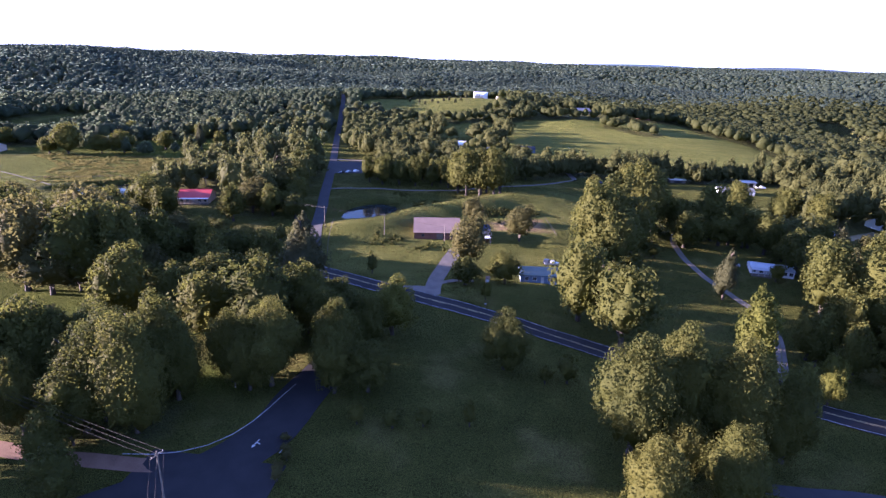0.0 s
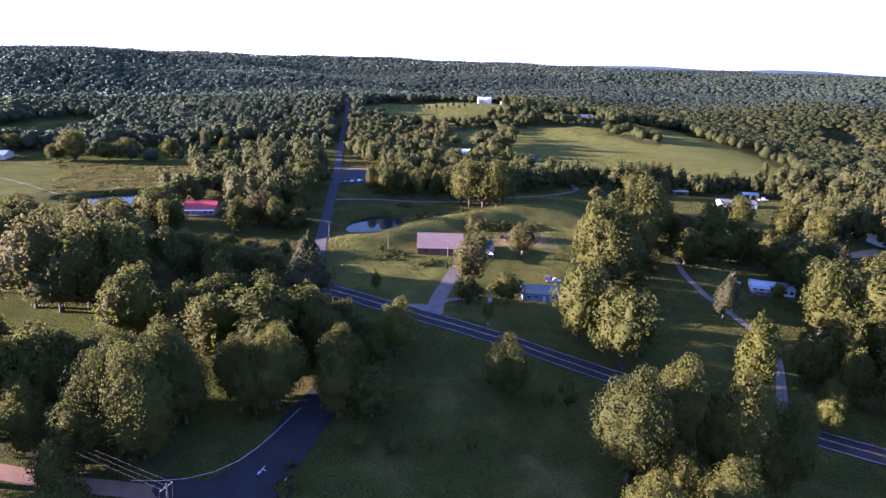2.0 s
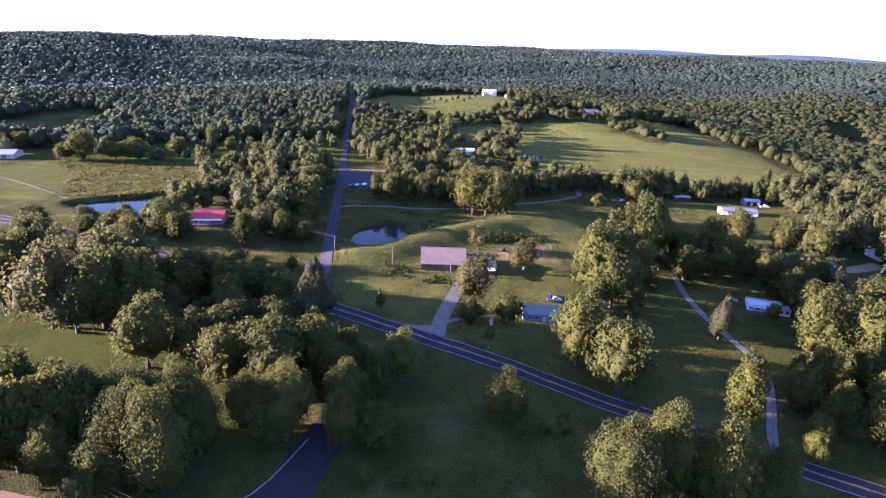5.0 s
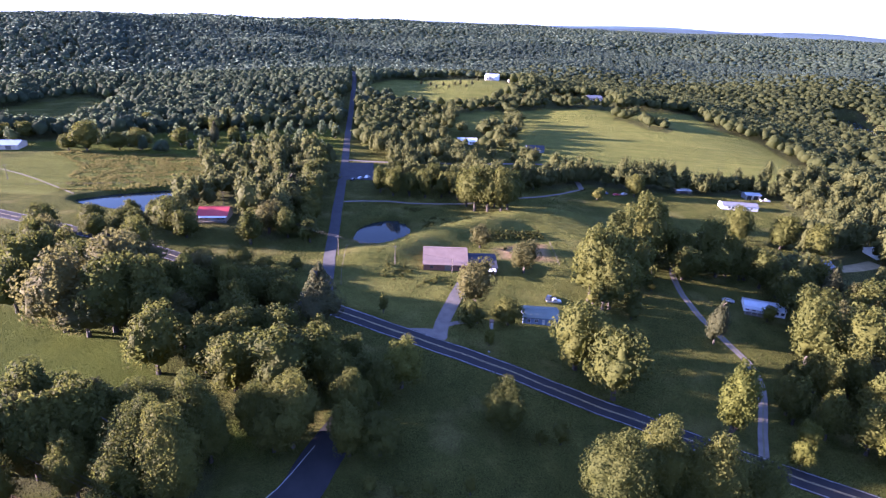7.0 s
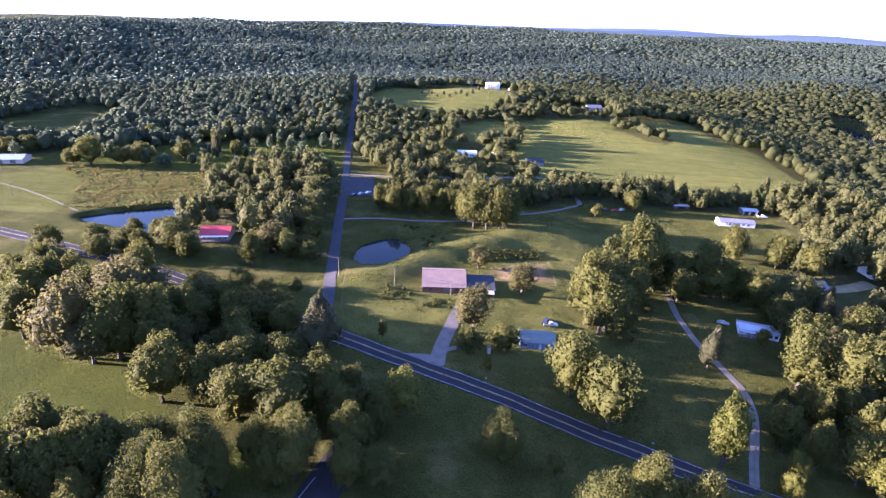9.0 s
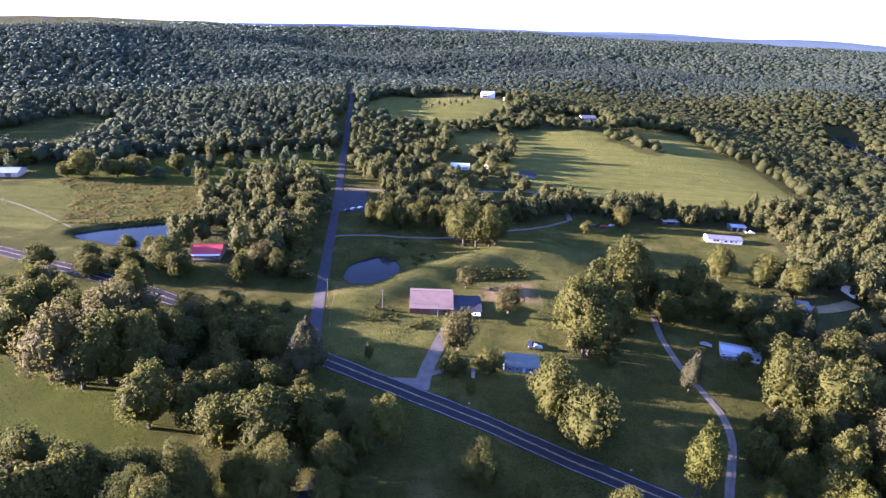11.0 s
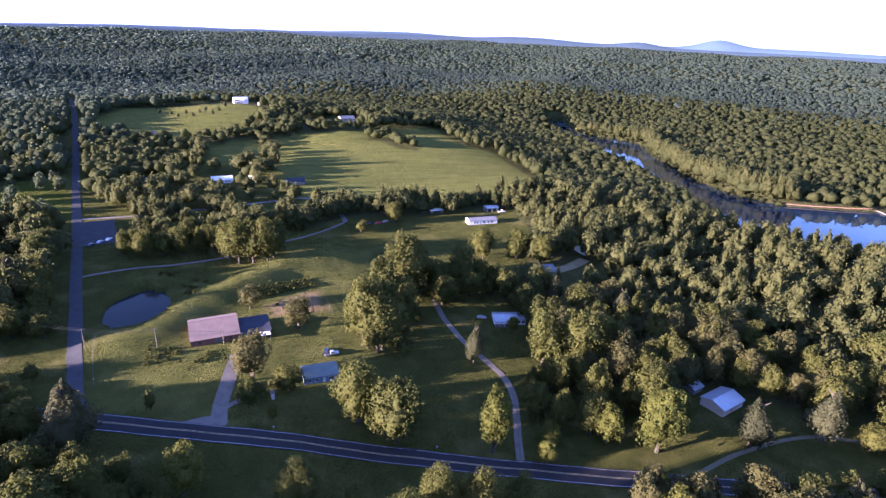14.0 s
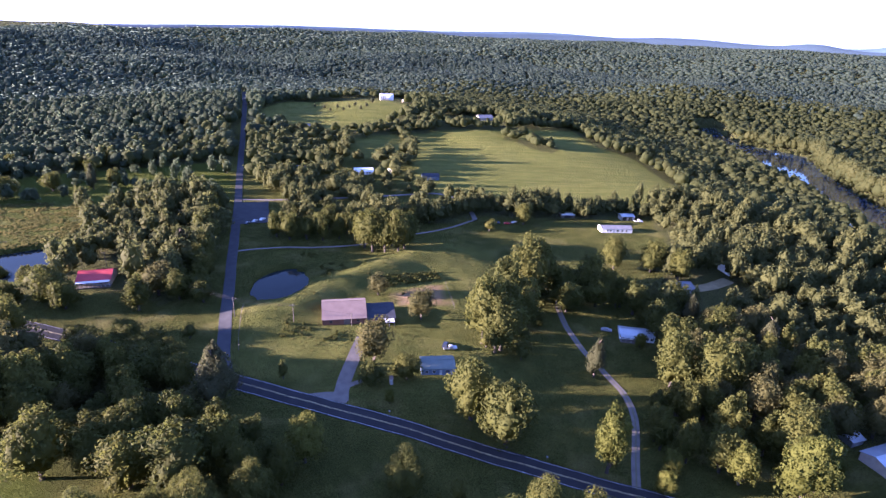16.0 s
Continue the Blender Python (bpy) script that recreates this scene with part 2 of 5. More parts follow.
def inside(poly, x, y):
    """Which of the places lie inside a polygon."""
    x, y = np.asarray(x, float), np.asarray(y, float)
    hit = np.zeros(np.broadcast(x, y).shape, bool)
    for (ax, ay), (bx, by) in zip(poly, poly[1:] + poly[:1]):
        if ay != by:
            hit ^= ((ay > y) != (by > y)) & (x < (bx - ax) * (y - ay) / (by - ay) + ax)
    return hit


def away(poly, x, y, closed=True):
    """Distance to a polygon's outline or to a line."""
    x, y = np.asarray(x, float), np.asarray(y, float)
    d = np.full(np.broadcast(x, y).shape, 1e9)
    for (ax, ay), (bx, by) in zip(poly, poly[1:] + (poly[:1] if closed else [])):
        ux, uy = bx - ax, by - ay
        t = np.clip(((x - ax) * ux + (y - ay) * uy) / max(ux * ux + uy * uy, 1e-9), 0, 1)
        d = np.minimum(d, np.hypot(x - ax - t * ux, y - ay - t * uy))
    return d


def smooth(a, b, v):
    t = np.clip((v - a) / (b - a), 0, 1)
    return t * t * (3 - 2 * t)


def soft_mask(poly, x, y, edge):
    """1 well inside a polygon, 0 well outside it."""
    d = away(poly, x, y)
    return smooth(-edge, edge, np.where(inside(poly, x, y), d, -d))


# ---------------------------------------------------------------- plan of the land
MAIN_ROAD = [(355.1, 5.4), (258.3, 45.2), (161.4, 85), (73.9, 120), (11.3, 143.4), (-17.1, 153.2), (-49.9, 166.3), (-101.2, 189.5), (-138.4, 203.6), (-230.5, 232.5), (-409.7, 278)]
SIDE_ROAD = [(-53.9, 167.7), (-59.6, 182.8), (-64.1, 203), (-73.9, 247.4), (-87.1, 308.6), (-102.7, 377.5), (-125.1, 472.5), (-153.2, 605.7), (-174.6, 701.6), (-211.1, 844.4)]
LANE = [(75, 122.2), (80.9, 137.2), (87.9, 153.7), (87.3, 164.3), (84.7, 178.3), (80.6, 192.4), (79, 205.2), (78.6, 218.3), (79.5, 229.8), (87.1, 247.9)]
DRIVE = [(-14.1, 156.9), (-14.6, 164.6), (-12.5, 176.1), (-10.9, 186.2), (-8.9, 195.2)]
FORK = [(-80.3, 280.9), (-61.6, 288.3), (-38.6, 290.1), (-14, 294), (3.7, 309.9), (26.7, 319.3), (42, 330.9), (56.2, 344.5)]
CROSS = [(-70, 55), (-58, 66), (-45, 76), (-38, 88), (-37, 100), (-33, 114)]
RIVER_BANK = [(460, 840), (432, 770), (414, 700), (402, 640), (390, 560), (374, 480), (356, 395), (329, 326), (328, 284), (346, 242), (381, 206), (455, 160), (640, 60), (900, 100), (900, 280),
              (585, 306), (515, 315), (478, 329), (440, 348), (424, 388), (426, 446), (463, 551), (502, 631), (486, 672), (463, 704), (475, 760), (500, 840)]
MID_POND = [(-62, 238), (-63, 250), (-58, 260), (-49, 266), (-41, 259), (-38, 247), (-38, 236), (-46, 228), (-56, 229)]
KNOLL = [(-52, 213), (-42, 217), (-36, 225), (-29, 236), (-14, 250), (12, 274), (40, 284)]
LEFT_POND = [(-218, 263), (-206, 275), (-182, 290), (-168, 288), (-164, 262), (-166, 246), (-182, 252), (-204, 255)]
HAY_FIELD = [(35.8, 380.2), (19.3, 439.1), (22.9, 601.7), (65.2, 607.3), (110.5, 607.7), (159.8, 631), (216, 652.6), (214.7, 568.9), (240.4, 530.6), (245, 429.7), (218.9, 392.2), (143.3, 369.5), (80.6, 369)]
UPPER_FIELD = [(-148.4, 674.4), (-134.4, 742.4), (-48, 739.8), (-7.1, 748.1), (28.6, 698.3), (-8.1, 617.5), (-50.3, 590.9), (-81.9, 588.3), (-143, 606.5)]
MID_FIELD = [(-37.3, 562.2), (-14, 591.6), (6.6, 594), (17, 543.9), (0, 501.1), (-36.7, 489.3)]
LEFT_FIELD = [(-409.5, 292.5), (-312.4, 327), (-288.8, 355.9), (-210.9, 365.8), (-178.3, 359.4), (-173.7, 295.7), (-198.7, 279), (-260, 266.9), (-409.8, 255.7)]
MOWN = [(-410, 256), (-410, 292), (-312, 327), (-300, 350), (-277, 338), (-255, 318), (-250, 300), (-238, 284), (-233, 262)]
FAR_LEFT_FIELD = [(-455.8, 426.7), (-420.6, 544.9), (-363.2, 535.3), (-352.1, 463.1), (-334.4, 407.1)]
VERGE_FIELD = [(-343, 366), (-295, 394), (-261, 430), (-201, 454), (-141, 481), (-126, 460), (-112, 400), (-108, 372), (-160, 372), (-210, 360), (-260, 360)]
OPEN_LAND = [(-700, -400), (-673.3, 317.4), (-340.4, 374.5), (-213.9, 383.6), (-138.3, 433.5), (-108.5, 404.5), (-69.7, 368.9), (-65.5, 320.3), (-13.9, 314.2), (11, 323.4), (41, 338.7), (56, 350.6), (116.7, 351.9), (177.9, 357.5), (173.5, 318.4), (163.4, 274), (132.7, 248.3), (117.4, 223.2), (127.8, 205.6), (123.1, 176.5), (113.4, 155.4), (145.5, 141.2), (175, 137.4), (187.3, 114.1), (209.9, 103.3), (220.6, 81.8), (322.9, 43), (420, -400)]
CORNER_WOOD = [(-90, 229), (-96, 245), (-87, 262), (-97, 321), (-106, 366), (-150, 366), (-195, 352), (-178, 318), (-162, 290), (-157, 262), (-146, 230), (-114, 235), (-96, 221)]
OAK_WOOD = [(-108, 144), (-95, 136), (-84, 138), (-80, 150), (-84, 160), (-104, 168), (-129, 174), (-163, 184), (-176, 176), (-149, 157), (-125, 148)]
LOW_WOOD = [(-112, 84), (-95, 81), (-62, 80), (-55, 90), (-62, 98), (-80, 100), (-100, 98), (-112, 97)]
SOUTH_WOOD = [(92.5, 99), (161.4, 71), (258.3, 32.3), (322.9, 2.2), (312.1, -32.3), (129.1, 32.3), (90.4, 71)]
CLUMP = [(115, 584.9), (122.4, 595.8), (140.5, 589.8), (168.8, 553), (157.5, 526.8), (143.2, 539.3), (130.7, 570.9)]
DARK_WOOD = [(-101.8, 151.8), (-90, 138), (-74, 131), (-62, 133), (-60, 150), (-65.9, 161.8), (-83.7, 171.3), (-101.5, 180)]
PARK = [(-67.6, 317.1), (-96.2, 370.1), (-135.3, 505.2), (-149.3, 607.6), (-50.6, 581.8), (25, 574.9), (19.3, 439.1), (35.8, 380.2), (27.6, 317.7)]
GARDEN = [(5, 221), (28, 224), (25, 243), (14, 238), (4, 233)]
# ground round the barn, coloured lighter to paint in sun on the knoll
SUNLIT_YARD = [(-57, 176), (-20, 160), (14, 158), (40, 172), (48, 196), (42, 232), (62, 292), (30, 300), (-20, 272), (-36, 240), (-44, 226), (-58, 214)]
LEFT_LAWN = [(-199.3, 59.8), (-198.3, 148.7), (-149.4, 151.4), (-111.9, 140.8), (-92, 128), (-80, 108), (-60, 112), (-52, 112), (-50, 100), (-75, 100)]
RIVER_Z, MID_POND_Z, LEFT_POND_Z = -11.0, -0.6, -0.8

NEAR_HEIGHTS = ((-247.3, 118.7, 1), (-119.5, 169.2, 0.4), (-48, 162, 0.5), (-16, 155, 0), (71, 115, 0), (200, 60, 0), (0, 60, -1), (-60, 60, -1), (0, -200, -1),
                (-40, 82, -2), (-58, 82, -2.6), (-14.7, 210.5, 3.5), (-48.1, 245.3, 0.2), (14.5, 222.7, 3), (79.5, 222.2, -0.8), (102, 197, -4.3), (18, 174, -0.9),
                (-78.4, 277.4, 3.2), (-137.8, 236.2, 2.5))
FAR_HEIGHTS = ((385, 580, -10), (330, 430, -9.5), (300, 310, -7), (425, 700, -9.5), (135.1, 335.1, -0.5), (-103.8, 375.2, 1.4), (-253.4, 321.6, 0.5), (206.4, 386, 1.7),
               (164.8, 568.5, 8.5), (34.2, 530.9, 6.8), (109.7, 651.9, 18.7), (-4, 724.4, 26.8), (-183.7, 700.9, 21.9), (450, 300, -9), (446.7, 645.2, -7.2),
               (-571.4, 666.7, 12.1), (700, 300, 0))


def ground_z(x, y):
    x, y = np.asarray(x, float), np.asarray(y, float)
    num, den = np.zeros_like(x), np.zeros_like(x)
    for px, py, h in NEAR_HEIGHTS + FAR_HEIGHTS:
        w = 1 / ((x - px) ** 2 + (y - py) ** 2 + 900.0) ** 1.5
        num, den = num + w * h, den + w
    r, th = np.hypot(x, y), np.degrees(np.arctan2(x, np.maximum(y, 1)))
    crest = np.interp(th, [-60, -38, -20, 0, 20, 40, 70], [65, 69, 71, 74, 72, 75, 66])
    far = np.interp(th, [-60, -38, -20, 0, 20, 40, 70], [1250, 1350, 1900, 2700, 3000, 3000, 2800])
    rise = smooth(0, 1, (r - 760) / (far - 760))
    fall = smooth(0, 900, r - far) * 45
    waves = 6 * np.sin(x * .0061 + 1.3) * np.sin(y * .0047 + .4) + 4 * np.sin(x * .013) * np.sin(y * .011 + 2)
    z = num / den * (1 - rise) + crest * rise - fall + 1.7 * waves * smooth(640, 1300, r) * (1 - .5 * rise)
    # the meadow's own swells and hollows
    swell = 0.26 * np.sin(x * .098 + 1.9 * np.sin(y * .047 + .03 * x)) * np.sin(y * .083 + 1.1 + 1.4 * np.sin(x * .051)) + 0.16 * np.sin(x * .27 + y * .13) * np.sin(y * .24 - x * .07)
    near = (np.abs(x) < 120) & (y > 150) & (y < 340)
    if near.any():
        z[near] += 4.2 * np.exp(-(away(KNOLL, x[near], y[near], False) / 12) ** 2)
    z = z + swell * (1 - smooth(270, 350, r))
    # the land falls away from the oak wood towards the lane and the river
    z = z - 8 * smooth(-45, 95, x) * np.interp(y, [0, 135, 150, 165, 195, 235], [1, 1, .8, .4, .25, 0]) * (1 - smooth(230, 330, x))
    for bank, level, edge in ((RIVER_BANK, RIVER_Z, 4.0), (MID_POND, MID_POND_Z, 2.5), (LEFT_POND, LEFT_POND_Z, 3.0)):
        near = (np.abs(x - bank[0][0]) < 600) & (np.abs(y - bank[0][1]) < 900)
        if near.any():
            k = np.zeros_like(x)
            k[near] = soft_mask(bank, x[near], y[near], edge)
            z = np.where(k > 0, np.maximum(z, level + 0.9) * (1 - k) + (level - 3.6) * k, z)
    return z


def gz(x, y):
    return float(ground_z(np.array([float(x)]), np.array([float(y)]))[0])


def build_ground():
    def steps(*runs):
        return np.concatenate([np.arange(a, b, s) for a, b, s in runs])

    xs = steps((-3300, -500, 70), (-500, -260, 10), (-260, 260, 4.0), (260, 640, 8), (640, 4700, 70))
    ys = steps((-600, 20, 40), (20, 300, 4.0), (300, 560, 5.5), (560, 1000, 11), (1000, 4960, 60))
    gx, gy = np.meshgrid(xs, ys)
    x, y = gx.ravel(), gy.ravel()
    verts = np.stack([x, y, ground_z(x, y)], 1)
    i = np.arange(len(xs) * len(ys)).reshape(len(ys), len(xs))
    faces = np.stack([i[:-1, :-1], i[:-1, 1:], i[1:, 1:], i[1:, :-1]], -1).reshape(-1, 4)
    me = mesh_arrays("ground", verts, faces, MEADOW, True)
    near = np.hypot(x, y) < 1300
    masks = {
        # the yard's share of hay colour stands in for low sunlight
        "hay": np.maximum.reduce([soft_mask(p, x, y, 6) for p in (HAY_FIELD, UPPER_FIELD, MID_FIELD)] + [.75 * soft_mask(MOWN, x, y, 2), .48 * soft_mask(SUNLIT_YARD, x, y, 6)]),
        "lawn": np.maximum.reduce([soft_mask(p, x, y, 5) for p in (LEFT_LAWN, VERGE_FIELD)] + [.45 * soft_mask(LEFT_FIELD, x, y, 4)]),
        "litter": np.where(is_wood(x, y) & ~inside(PARK, x, y), 1.0, 0.0),
        "earth": soft_mask(GARDEN, x, y, 1.5),
    }
    for name, v in masks.items():
        at = me.attributes.new(name, "FLOAT", "POINT")
        at.data.foreach_set("value", (v * np.where(near | (name == "litter"), 1, 0)).astype(np.float32))
    tagged(new("ground", me), "rolling meadow and hay fields with worn grass", "ground", kind="structure")


def is_wood(x, y):
    """Where trees grow closely."""
    w = ~inside(OPEN_LAND, x, y)
    for p in (HAY_FIELD, UPPER_FIELD, MID_FIELD, FAR_LEFT_FIELD, VERGE_FIELD, RIVER_BANK, LEFT_FIELD):
        w &= ~inside(p, x, y)
    for p in (CORNER_WOOD, OAK_WOOD, LOW_WOOD, SOUTH_WOOD, CLUMP, DARK_WOOD):
        w |= inside(p, x, y)
    w &= away(SIDE_ROAD, x, y, False) > 6.5
    w &= away(MAIN_ROAD, x, y, False) > 9
    return w


def strip(name, line, width, mat, lift, parent=None, shift=0.0, step=4.0, dash=None):
    """A band along a line that lies on the ground."""
    pts = np.array(line, float)
    # round the corners
    for _ in range(3):
        a, b = pts[:-1], pts[1:]
        pts = np.concatenate([pts[:1], np.stack([.75 * a + .25 * b, .25 * a + .75 * b], 1).reshape(-1, 2), pts[-1:]])
    s = np.r_[0, np.cumsum(np.hypot(*np.diff(pts, axis=0).T))]
    u = np.linspace(0, s[-1], max(2, int(s[-1] / step)))
    px, py = np.interp(u, s, pts[:, 0]), np.interp(u, s, pts[:, 1])
    dx, dy = np.gradient(px), np.gradient(py)
    k = np.hypot(dx, dy)
    nx, ny = -dy / k, dx / k
    edge = 0 if width < 1 else 0.25
    wob = edge * np.array([noise.noise((q * 0.11, width, 3.3)) for q in u])
    cols = []
    offs = (-.5, .5) if width < 1 else (-.5, -.25, 0, .25, .5)
    for o in offs:
        off = shift + o * width + (wob * (1 if abs(o) == .5 else 0))
        x, y = px + nx * off, py + ny * off
        crown = lift + (0.06 * (1 - 4 * o * o) if width > 5 else 0)
        cols.append(np.stack([x, y, ground_z(x, y) + crown], 1))
    n, m = len(u), len(offs)
    verts = np.stack(cols, 1).reshape(-1, 3)
    i = np.arange(n * m).reshape(n, m)
    faces = np.stack([i[:-1, 1:], i[:-1, :-1], i[1:, :-1], i[1:, 1:]], -1)
    if dash:
        faces = faces[(np.arange(n - 1) * (s[-1] / (n - 1))) % (dash[0] + dash[1]) < dash[0]]
    ob = new(name, mesh_arrays(name, verts, faces.reshape(-1, 4), mat))
    ob.parent = parent
    return ob


build_ground()
road = tagged(strip("road", MAIN_ROAD, 7.6, ASPHALT, 0.14), "dark two-lane asphalt road with painted lines", "road", kind="structure")
for off in (-3.35, 3.35):
    strip("edge_line", MAIN_ROAD, 0.12, PAINT_WHITE, 0.172, road, off)
for off in (-0.2, 0.2):
    strip("centre_line", MAIN_ROAD, 0.10, PAINT_YELLOW, 0.21, road, off)
tagged(strip("side_road", SIDE_ROAD, 5.0, CHIPSEAL, 0.20), "narrow pale chip-sealed country road", "road", kind="structure")
tagged(strip("gravel_lane", LANE, 2.6, GRAVEL, 0.10), "winding pale gravel lane through grass", "lane", kind="structure")
strip("grass_strip", LANE, 0.5, VERGE, 0.16, bpy.data.objects["gravel_lane"])
tagged(strip("driveway", DRIVE, 5.0, GRAVEL, 0.10), "pale gravel driveway leading up to the barn", "driveway", kind="structure")
tagged(strip("farm_track", FORK, 1.8, GRAVEL, 0.10), "narrow gravel track across the meadow", "track", kind="structure")
tagged(strip("crossing_road", CROSS, 10.0, ASPHALT, 0.10), "wide dark asphalt road at a junction", "road", kind="structure")


def sheet(name, poly, z, mat, label, grow=6.0):
    """Flat water that the banks cut to shape."""
    q = np.array(poly, float)
    area = np.sum(q[:, 0] * np.roll(q[:, 1], -1) - q[:, 1] * np.roll(q[:, 0], -1))
    tang = np.roll(q, -1, 0) - np.roll(q, 1, 0)
    tang /= np.linalg.norm(tang, axis=1)[:, None]
    out = np.stack([tang[:, 1], -tang[:, 0]], 1) * np.sign(area)
    pts = [Vector((*p, z)) for p in q + out * grow]
    bm = bmesh.new()
    f = bm.faces.new([bm.verts.new(p) for p in pts])
    bmesh.ops.triangulate(bm, faces=[f])
    bmesh.ops.recalc_face_normals(bm, faces=bm.faces)
    for f in bm.faces:
        if f.normal.z < 0:
            f.normal_flip()
    tagged(part(name, bm, mat, None), label, "water", kind="structure")


sheet("river", RIVER_BANK, RIVER_Z, RIVER, "calm blue river mirroring sky and trees", 8)
sheet("pond", MID_POND, MID_POND_Z, POND, "small dark farm pond in the meadow", 2.5)
sheet("pond_by_field", LEFT_POND, LEFT_POND_Z, POND, "long pond beside the mown field", 3)


def far_hills():
    """Low ridges at the edge of sight, the blue of distance haze put into their colour."""
    for k, (r, base, bumps, haze_tone) in enumerate((
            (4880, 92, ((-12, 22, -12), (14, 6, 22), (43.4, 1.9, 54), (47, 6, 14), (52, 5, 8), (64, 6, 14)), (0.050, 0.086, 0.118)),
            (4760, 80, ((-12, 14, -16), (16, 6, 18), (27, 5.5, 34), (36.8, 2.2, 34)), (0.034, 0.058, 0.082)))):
        th = np.linspace(-65, 85, 320)
        h = base + sum(a * np.exp(-((th - c) / w) ** 2) for c, w, a in bumps)
        h = h * smooth(-34, -6, th) + 20 * (1 - smooth(-34, -6, th))
        h = h + np.array([3.0 * noise.noise((t * .35, k * 7.7, 0)) + 1.2 * noise.noise((t * 1.7, k, 4)) for t in th])
        x, y = r * np.sin(np.radians(th)), r * np.cos(np.radians(th))
        rows = [np.stack([x * f, y * f, z], 1) for f, z in ((1.0, h), (0.985, h * .75), (0.97, h * 0 - 20))]
        verts = np.concatenate(rows)
        i = np.arange(len(verts)).reshape(3, -1)
        faces = np.stack([i[:-1, 1:], i[:-1, :-1], i[1:, :-1], i[1:, 1:]], -1).reshape(-1, 4)
        mat = surface("hazy_hill", tuple(.85 * c for c in haze_tone), haze_tone, 0.004)
        tagged(new("backdrop", mesh_arrays("backdrop", verts, faces, mat, True)), "low wooded ridge, tinted blue for distance haze", "hills", kind="structure")


far_hills()

# ---------------------------------------------------------------- trees
rng = np.random.default_rng(7)
ICO = {}


def ico():
    """Spheres of triangles at four levels of detail."""
    for level in (1, 2, 3, 4):
        bm = bmesh.new()
        bmesh.ops.create_icosphere(bm, subdivisions=level, radius=1)
        bm.verts.ensure_lookup_table()
        ICO[level] = np.array([v.co[:] for v in bm.verts]), np.array([[v.index for v in f.verts] for f in bm.faces])
        bm.free()


ico()


def leaves(g, place, out, size):
    """Bent pointed leaf clumps at the given places, facing outwards more or less: vertices and triangles."""
    n = len(place)
    d = out + g.normal(0, .42, (n, 3))
    d /= np.linalg.norm(d, axis=1)[:, None]
    u = np.cross(d, g.normal(0, 1, (n, 3)))
    u /= np.linalg.norm(u, axis=1)[:, None]
    v = np.cross(d, u)
    s = size * g.uniform(.45, 1.35, (n, 1))
    verts = np.stack([place - u * s, place + v * s * .62 + d * s * .22, place + u * s, place - v * s * .62 + d * s * .22], 1).reshape(-1, 3)
    b = np.arange(n)[:, None] * 4
    return verts, np.concatenate([b + [0, 2, 1], b + [0, 3, 2]])


def lobes_of(g, count):
    """Directions, distances and radii of the boughs' heads that swell a crown of radius 1."""
    k = np.arange(count) + g.uniform(-.25, .25, count)
    z = 1 - 2 * (k + .5) / count
    a = k * 2.39996 + g.uniform(0, 6.28)
    w = np.sqrt(np.clip(1 - z * z, 0, 1))
    d = np.stack([w * np.cos(a), w * np.sin(a), z], 1)
    return d * g.uniform(.42, .90, (count, 1)), g.uniform(.16, .42, count)


def swell(d, c, r):
    """How far the crown reaches in the directions d, and which head is met."""
    dc = d @ c.T
    disc = r * r - (c * c).sum(1) + dc * dc
    reach = np.where(disc > 0, dc + np.sqrt(np.maximum(disc, 0)), .50)
    pick = reach.argmax(1)
    return reach[np.arange(len(d)), pick], pick


def crown(seed, heads, count, size, kind="round", level=3, height=16.0, radius=6.0, low=.03):
    """A full crown: an uneven leafy mass swollen by its boughs, with leaf clumps all over it; vertices and triangles, in metres."""
    g = np.random.default_rng(seed)
    c, r = lobes_of(g, heads)
    lean = g.uniform(-.10, .10, 2)
    squash = g.uniform(.86, 1.06)
    mid, half = height * (.5 + low / 2), height * (.5 - low / 2)

    def set_out(u):
        z = np.clip(u[:, 2] / 1.08, -1.02, 1.08)
        if kind == "cone":
            wide = .10 + 1.0 * np.clip((1.06 - z) / 2, 0, 1) ** .72
        elif kind == "tall":
            wide = .84 - .16 * z
        else:
            wide = 1.0 - .10 * z
        return np.stack([radius * (u[:, 0] * wide / 1.08 + lean[0] * z), radius * (u[:, 1] * wide * squash / 1.08 + lean[1] * z), mid + half * z], 1)

    iv, jf = ICO[level]
    reach, _ = swell(iv, c, r)
    if level < 3:
        reach = .6 * reach + .32
    core = set_out(iv * (reach * (g.uniform(.64, .88, len(iv)) if level > 2 else g.uniform(.82, .96, len(iv))))[:, None])
    d = g.normal(0, 1, (count, 3))
    d /= np.linalg.norm(d, axis=1)[:, None]
    d[:, 2] = np.where(d[:, 2] < -.72, -d[:, 2], d[:, 2])
    reach, pick = swell(d, c, r)
    at = d * reach[:, None]
    out = (at - c[pick]) / r[pick, None] * (1 / radius, 1 / radius, 1 / half)
    out /= np.linalg.norm(out, axis=1)[:, None]
    lv, lf = leaves(g, set_out(at * g.uniform(.86, 1.05, (count, 1))), out, size)
    return np.concatenate([core, lv]), np.concatenate([jf, lf + len(core)])


